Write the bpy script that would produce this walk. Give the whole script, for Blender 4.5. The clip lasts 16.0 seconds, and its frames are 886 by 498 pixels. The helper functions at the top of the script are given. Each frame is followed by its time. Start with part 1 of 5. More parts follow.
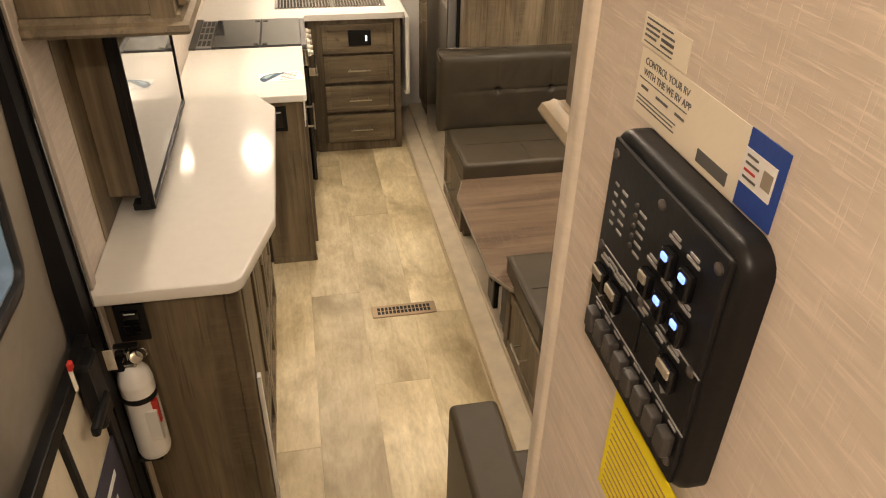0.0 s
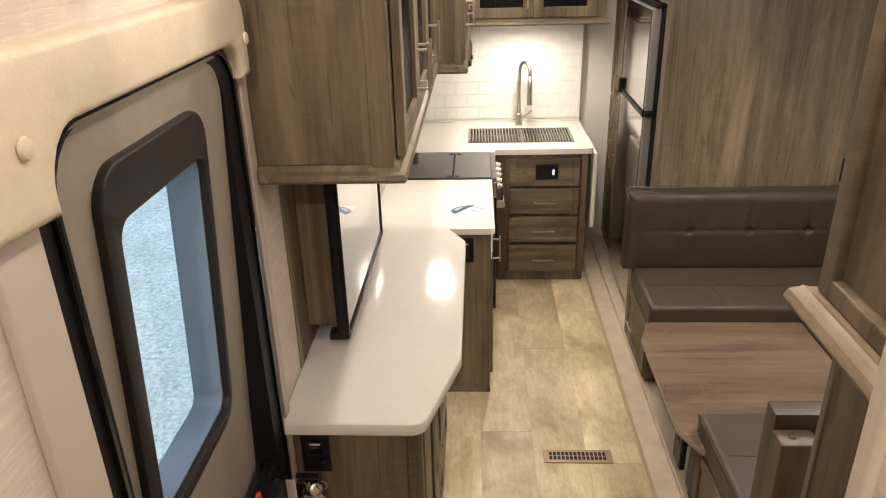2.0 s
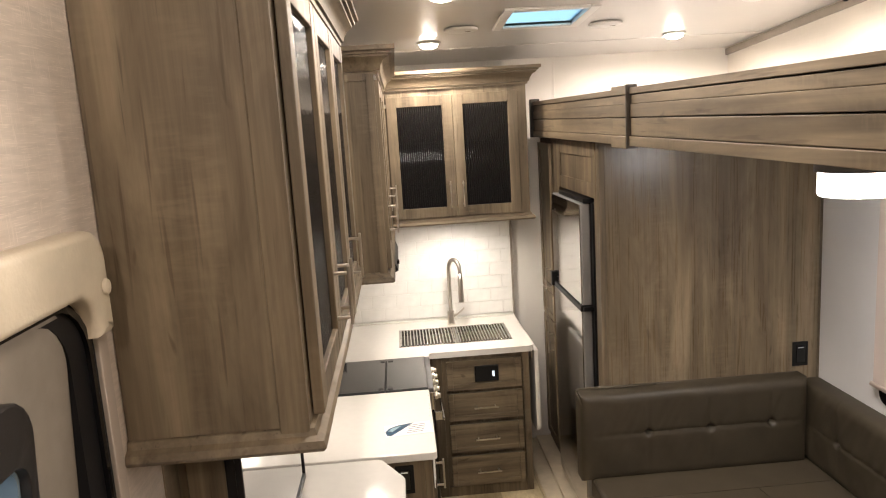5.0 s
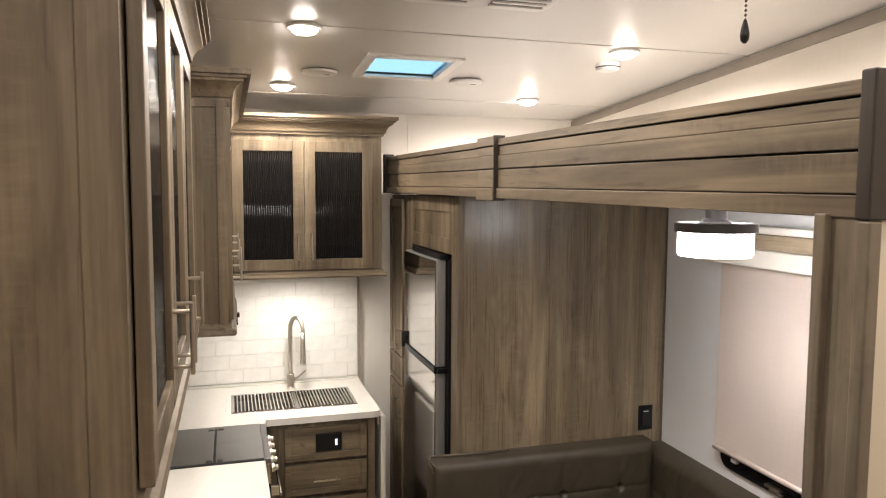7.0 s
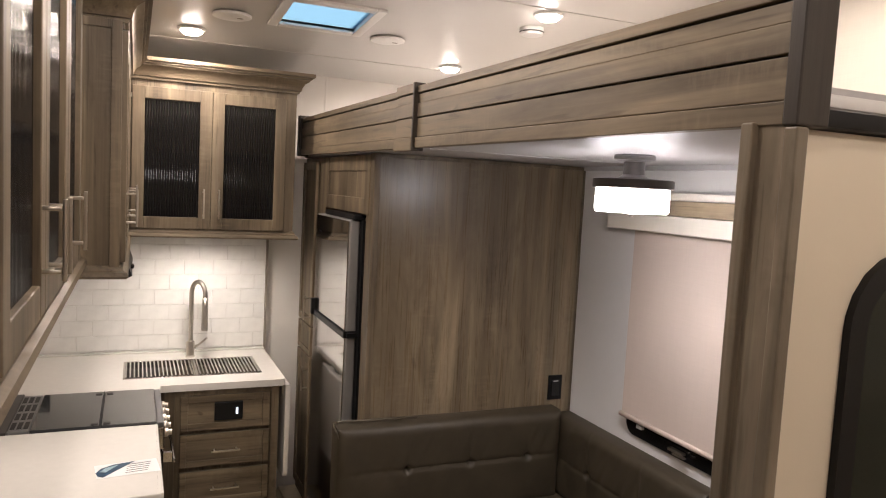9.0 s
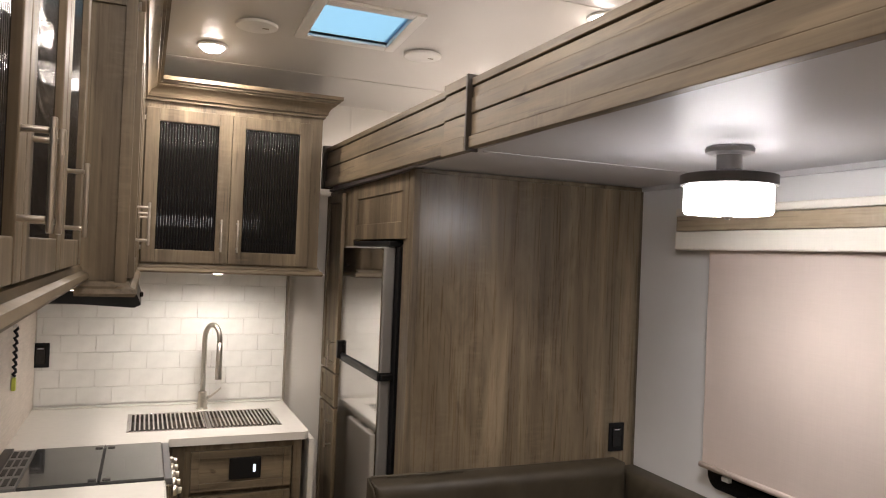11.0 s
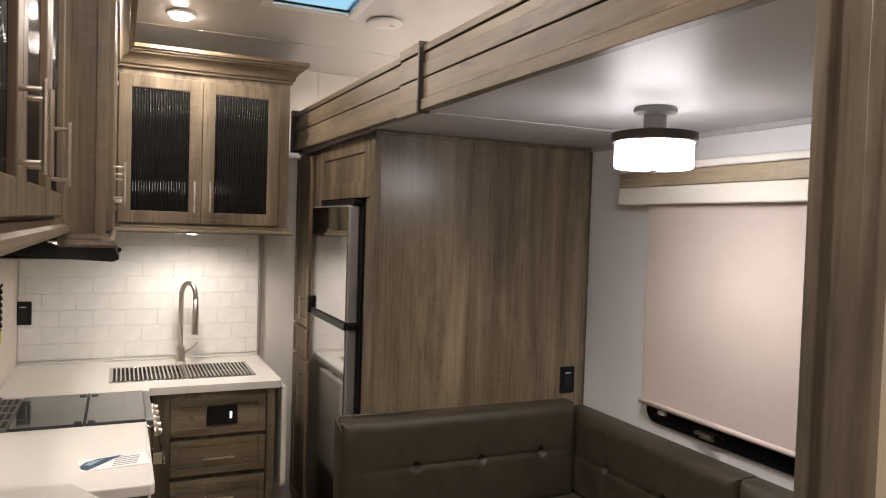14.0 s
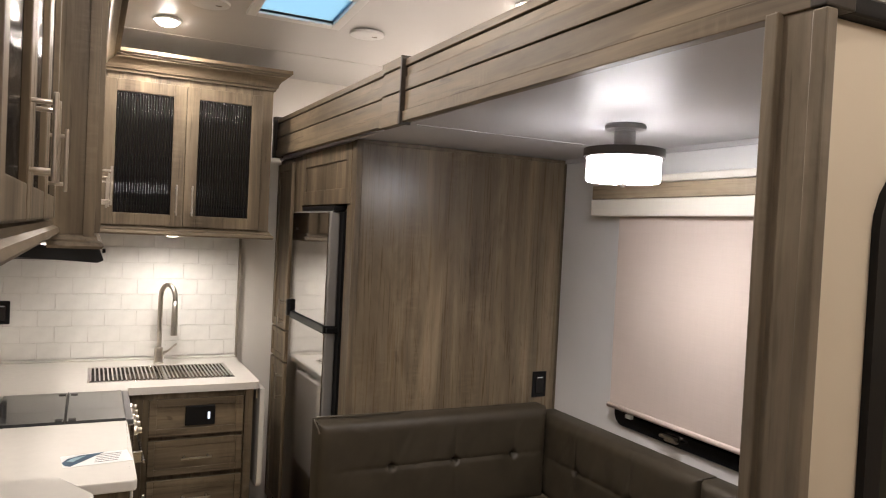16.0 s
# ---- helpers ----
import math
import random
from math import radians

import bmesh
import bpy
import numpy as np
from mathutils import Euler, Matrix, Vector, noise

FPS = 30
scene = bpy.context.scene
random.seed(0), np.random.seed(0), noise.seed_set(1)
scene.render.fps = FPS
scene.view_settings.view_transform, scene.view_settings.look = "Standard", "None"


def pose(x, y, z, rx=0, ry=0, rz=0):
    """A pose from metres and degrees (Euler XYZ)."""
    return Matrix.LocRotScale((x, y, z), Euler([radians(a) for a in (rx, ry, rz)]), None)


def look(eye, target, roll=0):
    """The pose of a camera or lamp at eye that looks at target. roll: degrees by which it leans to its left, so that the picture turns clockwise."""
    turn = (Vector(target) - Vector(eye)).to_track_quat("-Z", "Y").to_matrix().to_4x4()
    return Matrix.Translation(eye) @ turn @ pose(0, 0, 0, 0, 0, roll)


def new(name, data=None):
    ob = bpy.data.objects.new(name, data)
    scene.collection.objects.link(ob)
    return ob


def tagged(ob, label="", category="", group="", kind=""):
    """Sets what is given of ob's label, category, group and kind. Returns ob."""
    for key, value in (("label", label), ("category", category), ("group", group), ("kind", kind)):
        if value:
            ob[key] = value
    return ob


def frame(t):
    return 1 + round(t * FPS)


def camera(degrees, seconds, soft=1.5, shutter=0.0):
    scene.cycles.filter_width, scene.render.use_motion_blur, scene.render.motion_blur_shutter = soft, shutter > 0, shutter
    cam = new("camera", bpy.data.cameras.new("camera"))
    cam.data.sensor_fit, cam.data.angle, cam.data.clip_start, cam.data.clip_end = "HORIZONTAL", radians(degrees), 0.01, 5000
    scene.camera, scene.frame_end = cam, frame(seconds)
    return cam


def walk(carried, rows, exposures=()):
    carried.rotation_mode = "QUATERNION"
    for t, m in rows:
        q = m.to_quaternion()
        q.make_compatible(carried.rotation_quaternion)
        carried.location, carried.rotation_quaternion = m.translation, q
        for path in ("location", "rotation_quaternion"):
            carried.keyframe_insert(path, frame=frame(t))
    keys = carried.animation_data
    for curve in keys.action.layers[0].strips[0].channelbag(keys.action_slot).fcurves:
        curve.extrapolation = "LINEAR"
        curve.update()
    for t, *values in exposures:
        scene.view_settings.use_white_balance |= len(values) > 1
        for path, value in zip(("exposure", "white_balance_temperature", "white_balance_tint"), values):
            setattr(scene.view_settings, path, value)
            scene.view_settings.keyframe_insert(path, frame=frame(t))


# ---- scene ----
cam = camera(63.4, 16.0, soft=1.1)
PATH = [
    (0, (0.102, 0.427, 2.1), (0.438, 2.06, 0.995), 1.2),
    (0.5, (0.076, 0.442, 2.106), (0.172, 2.142, 1.057), 0.9),
    (1, (0.049, 0.454, 2.118), (-0.013, 2.185, 1.118), -0.6),
    (1.5, (0.032, 0.483, 2.12), (-0.08, 2.255, 1.201), -1.3),
    (2, (0.035, 0.518, 2.144), (-0.067, 2.341, 1.327), -1.6),
    (2.5, (0.037, 0.572, 2.161), (-0.048, 2.432, 1.43), -1.7),
    (3, (0.04, 0.656, 2.191), (-0.02, 2.548, 1.546), -1.9),
    (3.5, (0.039, 0.768, 2.182), (0.011, 2.685, 1.612), -2.3),
    (4, (0.011, 0.831, 2.19), (0.027, 2.758, 1.655), -2.5),
    (4.2, (0.024, 0.817, 2.205), (0.047, 2.752, 1.699), -3.5),
    (6.3, (0.031, 1.019, 2.079), (0.35, 2.988, 1.939), -0.3),
    (6.5, (0.012, 1.039, 2.081), (0.384, 2.999, 1.934), -0.1),
    (7, (-0.029, 1.075, 2.074), (0.541, 2.985, 1.913), 0.3),
    (7.5, (-0.05, 1.073, 2.073), (0.691, 2.923, 1.903), 1.3),
    (8, (-0.041, 1.098, 2.067), (0.766, 2.918, 1.879), 2.1),
    (8.5, (-0.039, 1.098, 2.026), (0.782, 2.912, 1.833), 2.4),
    (9, (0.005, 1.15, 1.916), (0.796, 2.979, 1.748), 3.0),
    (9.5, (0.034, 1.225, 1.868), (0.768, 3.082, 1.752), 3.2),
    (9.7, (0.024, 1.261, 1.844), (0.748, 3.122, 1.745), 2.9),
    (11.8, (0.004, 1.594, 1.697), (0.81, 3.424, 1.744), 1.6),
    (12, (0.011, 1.593, 1.695), (0.824, 3.42, 1.727), 1.4),
    (12.5, (0.014, 1.569, 1.687), (0.826, 3.397, 1.673), 1.1),
    (13, (0.018, 1.49, 1.685), (0.811, 3.326, 1.645), 1.6),
    (13.5, (-0.007, 1.383, 1.686), (0.799, 3.213, 1.633), 1.7),
    (14, (-0.001, 1.305, 1.679), (0.822, 3.127, 1.612), 1.8),
    (14.5, (-0.035, 1.256, 1.672), (0.812, 3.067, 1.606), 2.6),
    (15, (-0.041, 1.23, 1.678), (0.816, 3.036, 1.62), 3.2),
    (15.5, (-0.051, 1.216, 1.675), (0.821, 3.015, 1.628), 3.2),
    (16, (-0.045, 1.225, 1.685), (0.837, 3.019, 1.637), 2.8),
]
EXPOSURES = [(0, 0.68, 7500, 12), (0.4, 0.84, 6600, 11), (1.0, 0.75, 6400, 12), (1.5, 0.72, 6450, 12), (3.0, 0.63, 6550, 13), (4.2, 0.58, 6550, 13), (6.3, 0.6, 6050, 10), (7.0, 0.5, 6200, 11), (7.5, 0.28, 6300, 15), (8.0, 0.18, 6350, 16), (9.0, 0.16, 6300, 16), (9.7, 0.17, 6250, 15), (11.8, 0.1, 6200, 13), (14.0, 0.15, 6200, 13), (16.0, 0.2, 6200, 13)]
walk(cam, [(t, look(eye, target, roll)) for t, eye, target, roll in PATH], EXPOSURES)

# ---- world, sun, exposure ----
world = bpy.data.worlds.new("world")
scene.world = world
world.use_nodes = True
wn = world.node_tree.nodes
sky = wn.new("ShaderNodeTexSky")
sky.sky_type = "NISHITA"
sky.sun_disc = False
sky.sun_elevation, sky.sun_rotation = radians(71), radians(101)
wn["Background"].inputs["Strength"].default_value = 0.15
world.node_tree.links.new(sky.outputs[0], wn["Background"].inputs["Color"])
sun_data = bpy.data.lights.new("sun", "SUN")
sun_data.energy, sun_data.angle, sun_data.color = 4.5, radians(0.5), (1.0, 0.95, 0.88)
sun = new("sun", sun_data)
sun.matrix_world = look((3.0, 1.0, 9.0), (0.0, 1.6, 0.0))
WARM = (1.0, 0.87, 0.735)


# ---- materials ----
def material(name, rough=0.5, metal=0.0, colour=(0.5, 0.5, 0.5), coat=0.0, spec=0.5):
    m = bpy.data.materials.new(name)
    m.use_nodes = True
    b = m.node_tree.nodes["Principled BSDF"]
    b.inputs["Base Color"].default_value = (*colour, 1)
    b.inputs["Roughness"].default_value = rough
    b.inputs["Metallic"].default_value = metal
    b.inputs["Coat Weight"].default_value = coat
    b.inputs["Specular IOR Level"].default_value = spec
    return m


def nd(m, kind, **values):
    n = m.node_tree.nodes.new(kind)
    for key, value in values.items():
        n.inputs[key.replace("_", " ")].default_value = value
    return n


def ln(m, a, b):
    m.node_tree.links.new(a, b)


def coords(m, scale):
    tc = nd(m, "ShaderNodeTexCoord")
    mp = nd(m, "ShaderNodeMapping")
    mp.inputs["Scale"].default_value = scale
    ln(m, tc.outputs["Object"], mp.inputs["Vector"])
    return mp.outputs["Vector"]


def noise_at(m, scale, size=1.0, detail=4.0, rough=0.55, warp=0.0):
    n = nd(m, "ShaderNodeTexNoise", Scale=size, Detail=detail, Roughness=rough, Distortion=warp)
    ln(m, coords(m, scale), n.inputs["Vector"])
    return n.outputs["Fac"]


def ramp(m, fac, stops):
    r = nd(m, "ShaderNodeValToRGB")
    e = r.color_ramp.elements
    while len(e) < len(stops):
        e.new(0.5)
    for el, (p, c) in zip(e, stops):
        el.position, el.color = p, (*c, 1)
    ln(m, fac, r.inputs["Fac"])
    return r.outputs["Color"]


def blend(m, a, b, fac, mode="MIX"):
    x = m.node_tree.nodes.new("ShaderNodeMix")
    x.data_type, x.blend_type = "RGBA", mode
    for socket, value in ((x.inputs[0], fac), (x.inputs[6], a), (x.inputs[7], b)):
        if hasattr(value, "is_linked"):
            ln(m, value, socket)
        else:
            socket.default_value = value if isinstance(value, float) else (*value, 1)
    return x.outputs[2]


def finish(m, colour=None, bump=None, depth=0.002, rough=None, strength=0.4):
    b = m.node_tree.nodes["Principled BSDF"]
    if colour is not None:
        ln(m, colour, b.inputs["Base Color"])
    if rough is not None:
        r = nd(m, "ShaderNodeMapRange")
        r.inputs["To Min"].default_value, r.inputs["To Max"].default_value = rough
        ln(m, bump, r.inputs["Value"])
        ln(m, r.outputs[0], b.inputs["Roughness"])
    if bump is not None:
        n = nd(m, "ShaderNodeBump", Strength=strength, Distance=depth)
        ln(m, bump, n.inputs["Height"])
        ln(m, n.outputs[0], b.inputs["Normal"])
    return m


def stretched(axis, across, along):
    return tuple(along if a == axis else across for a in "xyz")


def wood(name, axis, tones, rough=0.5, planks=0.0, stripe=1.0):
    """Stained timber with its grain along an axis. planks: width of the veneer strips, across x."""
    m = material(name, rough, spec=0.4)
    broad = noise_at(m, stretched(axis, 9.0, 0.5), 1.0, 4.0, 0.6, 0.9)
    streak = noise_at(m, stretched(axis, 34.0, 0.9), 1.0, 3.0, 0.55, 0.5)
    fine = noise_at(m, stretched(axis, 130.0, 3.0), 1.0, 4.0, 0.6, 0.2)
    blot = noise_at(m, stretched(axis, 7.5, 2.0), 1.0, 5.0, 0.68, 0.7)
    base = ramp(m, broad, [(0.32, tones[0]), (0.5, tones[1]), (0.66, tones[2])])
    col = blend(m, base, ramp(m, streak, [(0.3, (0.58, 0.56, 0.53)), (0.5, (1.0, 1.0, 1.0)), (0.72, (1.18, 1.17, 1.15))]), 0.42 * stripe, "MULTIPLY")
    col = blend(m, col, ramp(m, fine, [(0.25, (0.5, 0.48, 0.45)), (0.6, (1.0, 1.0, 1.0))]), 0.36 * stripe, "MULTIPLY")
    col = blend(m, col, ramp(m, blot, [(0.28, (0.58, 0.56, 0.53)), (0.5, (1.0, 1.0, 1.0)), (0.72, (1.26, 1.24, 1.2))]), 0.85, "MULTIPLY")
    flecks = noise_at(m, stretched(axis, 12.0, 70.0), 1.0, 3.0, 0.6, 0.3)
    where = noise_at(m, stretched(axis, 6.0, 1.6), 1.3, 2.0, 0.5)
    fleck = blend(m, (0.0, 0.0, 0.0), ramp(m, flecks, [(0.45, (0.0, 0.0, 0.0)), (0.7, (1.0, 1.0, 1.0))]), ramp(m, where, [(0.52, (0.0, 0.0, 0.0)), (0.64, (1.0, 1.0, 1.0))]))
    soft = blend(m, (0.0, 0.0, 0.0), fleck, 0.2)
    col = blend(m, col, tuple(min(1.0, c * 1.25) for c in tones[2]), soft)
    cracks = noise_at(m, stretched(axis, 75.0, 3.2), 1.0, 2.0, 0.5, 0.4)
    col = blend(m, col, ramp(m, cracks, [(0.63, (1.0, 1.0, 1.0)), (0.7, (0.5, 0.47, 0.44))]), 0.65 * stripe, "MULTIPLY")
    knots = noise_at(m, stretched(axis, 16.0, 5.0), 1.0, 1.0, 0.4, 1.2)
    col = blend(m, col, ramp(m, knots, [(0.74, (1.0, 1.0, 1.0)), (0.79, (0.5, 0.46, 0.42))]), 0.7, "MULTIPLY")
    if planks:
        tc = nd(m, "ShaderNodeTexCoord")
        sep = nd(m, "ShaderNodeSeparateXYZ")
        ln(m, tc.outputs["Object"], sep.inputs[0])
        snap = m.node_tree.nodes.new("ShaderNodeMath")
        snap.operation = "SNAP"
        snap.inputs[1].default_value = planks
        ln(m, sep.outputs["X"], snap.inputs[0])
        wnoise = m.node_tree.nodes.new("ShaderNodeTexWhiteNoise")
        wnoise.noise_dimensions = "1D"
        ln(m, snap.outputs[0], wnoise.inputs["W"])
        col = blend(m, col, ramp(m, wnoise.outputs["Value"], [(0.0, (0.68, 0.665, 0.65)), (1.0, (1.2, 1.19, 1.18))]), 0.55, "MULTIPLY")
    return finish(m, col, fine, 0.0012, (rough - 0.1, rough + 0.08), 0.25)


TONES = ((0.086, 0.066, 0.042), (0.154, 0.119, 0.077), (0.236, 0.187, 0.124))
wood_z = wood("stained_timber_upright", "z", TONES)
wood_y = wood("stained_timber_along", "y", TONES)
wood_x = wood("stained_timber_across", "x", TONES)
wood_panel = wood("timber_panel", "z", ((0.117, 0.09, 0.057), (0.178, 0.138, 0.089), (0.258, 0.204, 0.135)), 0.3, 0.135, 0.5)
# Near-black tones: shade on the fascia's end block is put into them
wood_darkened = wood("darkened_timber", "z", ((0.022, 0.017, 0.013), (0.036, 0.028, 0.021), (0.055, 0.043, 0.031)))
# Greyer post timber; light the post lacks is put into its raised tones
wood_post = wood("post_timber", "z", ((0.115, 0.095, 0.069), (0.198, 0.166, 0.123), (0.30, 0.253, 0.19)), 0.36, 0.0, 0.7)
wood_table = wood("table_laminate", "x", ((0.125, 0.083, 0.053), (0.168, 0.114, 0.075), (0.21, 0.147, 0.1)), 0.45, 0.0, 0.85)


def linen(name, colour, lift):
    m = material(name, 0.75)
    h = noise_at(m, (8.0, 8.0, 170.0), 1.0, 3.0, 0.6)
    v = noise_at(m, (150.0, 150.0, 8.0), 1.0, 3.0, 0.6)
    weave = blend(m, ramp(m, h, [(0.3, (0, 0, 0)), (0.7, (1, 1, 1))]), ramp(m, v, [(0.3, (0, 0, 0)), (0.7, (1, 1, 1))]), 0.5)
    blot = noise_at(m, (3.0, 3.0, 3.0), 1.0, 3.0)
    col = blend(m, tuple(c * (1 - lift) for c in colour), tuple(min(1.0, c * (1 + lift)) for c in colour), weave)
    col = blend(m, col, ramp(m, blot, [(0.3, (0.93, 0.93, 0.93)), (0.7, (1.03, 1.03, 1.03))]), 0.7, "MULTIPLY")
    return finish(m, col, weave, 0.0008, None, 0.3)


def woven(name, colour):
    """Linen-look wallpaper: short pale threads running both ways over a soft mottled ground."""
    m = material(name, 0.7)
    along = noise_at(m, (26.0, 26.0, 520.0), 1.0, 2.0, 0.5, 0.2)
    upright = noise_at(m, (480.0, 480.0, 24.0), 1.0, 2.0, 0.5, 0.2)
    soft_h = noise_at(m, (9.0, 9.0, 120.0), 1.0, 3.0, 0.6, 0.2)
    blot = noise_at(m, (5.0, 5.0, 9.0), 1.0, 4.0, 0.6)
    off, on = (0.0, 0.0, 0.0), (1.0, 1.0, 1.0)
    threads = blend(m, ramp(m, along, [(0.56, off), (0.68, on)]), ramp(m, upright, [(0.6, off), (0.72, on)]), 1.0, "LIGHTEN")
    col = ramp(m, soft_h, [(0.3, tuple(c * 0.88 for c in colour)), (0.7, tuple(c * 1.05 for c in colour))])
    lit = blend(m, off, threads, 0.5)
    col = blend(m, col, tuple(min(1.0, c * 1.28) for c in colour), lit)
    col = blend(m, col, ramp(m, blot, [(0.3, (0.9, 0.895, 0.89)), (0.7, (1.04, 1.04, 1.04))]), 0.8, "MULTIPLY")
    return finish(m, col, threads, 0.0006, None, 0.3)


wallpaper = woven("linen_wallpaper", (0.64, 0.567, 0.497))
cream_wall = linen("cream_wall", (0.73, 0.68, 0.60), 0.03)


def plain(name, colour, rough, spread=0.06, size=6.0, bump=0.0006, metal=0.0, coat=0.0, fine=180.0, spec=0.5):
    """A painted or moulded surface with faint clouding and fine relief."""
    m = material(name, rough, metal, colour, coat, spec)
    cloud = noise_at(m, (size,) * 3, 1.0, 4.0)
    grain = noise_at(m, (fine,) * 3, 1.0, 3.0)
    col = ramp(m, cloud, [(0.3, tuple(c * (1 - spread) for c in colour)), (0.7, tuple(min(1.0, c * (1 + spread)) for c in colour))])
    return finish(m, col, grain, bump, None, 0.25)


ceiling_white = plain("ceiling_vinyl", (0.58, 0.56, 0.53), 0.32, 0.03, 2.0)
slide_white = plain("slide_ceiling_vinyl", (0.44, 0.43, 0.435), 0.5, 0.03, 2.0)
wall_white = plain("smooth_white_wall", (0.72, 0.69, 0.64), 0.55, 0.03, 3.0)
grey_wall = plain("pale_grey_wall", (0.66, 0.65, 0.64), 0.6, 0.03, 3.0)
exterior = plain("cream_gelcoat", (0.68, 0.6, 0.475), 0.3, 0.03, 2.0)
quartz = plain("white_counter", (0.73, 0.705, 0.66), 0.13, 0.02, 30.0, 0.0001)
ceramic = plain("white_tile", (0.78, 0.77, 0.74), 0.22, 0.05, 14.0, 0.0004)
grout = plain("pale_grout", (0.72, 0.705, 0.67), 0.9, 0.05)
leather = plain("dark_leatherette", (0.049, 0.039, 0.025), 0.5, 0.16, 9.0, 0.0012, fine=260.0, spec=0.4)
leather_seat = plain("grey_leatherette", (0.067, 0.053, 0.035), 0.45, 0.14, 7.0, 0.0012, fine=260.0, spec=0.36)
black = plain("black_plastic", (0.007, 0.007, 0.0075), 0.4, 0.1, spec=0.25)
black_gloss = plain("black_glass", (0.006, 0.006, 0.007), 0.06, 0.05, bump=0.0)
reed_glass = plain("smoked_reeded_glass", (0.006, 0.006, 0.007), 0.025, 0.05, bump=0.0)
rubber = plain("black_rubber", (0.008, 0.008, 0.009), 0.5, 0.1, spec=0.2)
charcoal = plain("charcoal_plastic", (0.05, 0.045, 0.042), 0.5, 0.1)
taupe = plain("taupe_door_skin", (0.235, 0.205, 0.17), 0.6, 0.06, 30.0, 0.0012, fine=320.0)
cream_plastic = plain("cream_moulding", (0.6, 0.53, 0.41), 0.5, 0.05, 25.0, 0.003, fine=150.0)
trim_taupe = plain("taupe_trim", (0.27, 0.235, 0.19), 0.5)
white_plastic = plain("white_plastic", (0.75, 0.74, 0.71), 0.4, 0.03)
white_enamel = plain("white_enamel", (0.80, 0.79, 0.77), 0.25, 0.03, coat=0.3)
nickel = plain("brushed_nickel", (0.56, 0.52, 0.46), 0.28, 0.05, metal=1.0)
steel = plain("stainless_steel", (0.50, 0.49, 0.475), 0.12, 0.04, metal=1.0)
lamp_metal = plain("satin_grey_metal", (0.30, 0.29, 0.29), 0.35, 0.05, metal=0.9)
edge_steel = plain("brushed_steel_edge", (0.30, 0.295, 0.29), 0.4, 0.06, metal=0.35)
steel_dark = plain("dark_bronze_metal", (0.13, 0.12, 0.115), 0.38, 0.08, metal=0.8)
brass_dull = plain("tan_metal", (0.36, 0.26, 0.16), 0.45, 0.08, metal=0.3)
red = plain("red_print", (0.5, 0.03, 0.025), 0.5)
yellow = plain("yellow_card", (0.78, 0.66, 0.02), 0.6, 0.05)
blue = plain("blue_print", (0.012, 0.05, 0.28), 0.4, 0.1)
paper = plain("cream_paper", (0.74, 0.69, 0.58), 0.6, 0.02)
ink = plain("grey_ink", (0.10, 0.10, 0.10), 0.6)
grey_print = plain("dim_white_print", (0.30, 0.30, 0.30), 0.6)
mirror_steel = plain("polished_stainless_steel", (0.62, 0.61, 0.60), 0.09, 0.03, metal=1.0, bump=0.00005)
white_ink = plain("white_ink", (0.72, 0.72, 0.72), 0.5)
mat_beige = plain("beige_slide_floor", (0.62, 0.535, 0.405), 0.5, 0.1, 12.0)
shade_cloth = linen("roller_shade_cloth", (0.6, 0.505, 0.445), 0.025)
shade_wood = wood("shade_valance_timber", "y", ((0.26, 0.2, 0.13), (0.33, 0.26, 0.175), (0.4, 0.32, 0.22)))
# Light from the lamp above the ledge is put into these paler tones
lit_ledge_wood = wood("lit_ledge_timber", "y", ((0.2, 0.155, 0.1), (0.28, 0.22, 0.15), (0.35, 0.28, 0.195)))
label_cloth = plain("dark_blue_label", (0.035, 0.035, 0.06), 0.5)


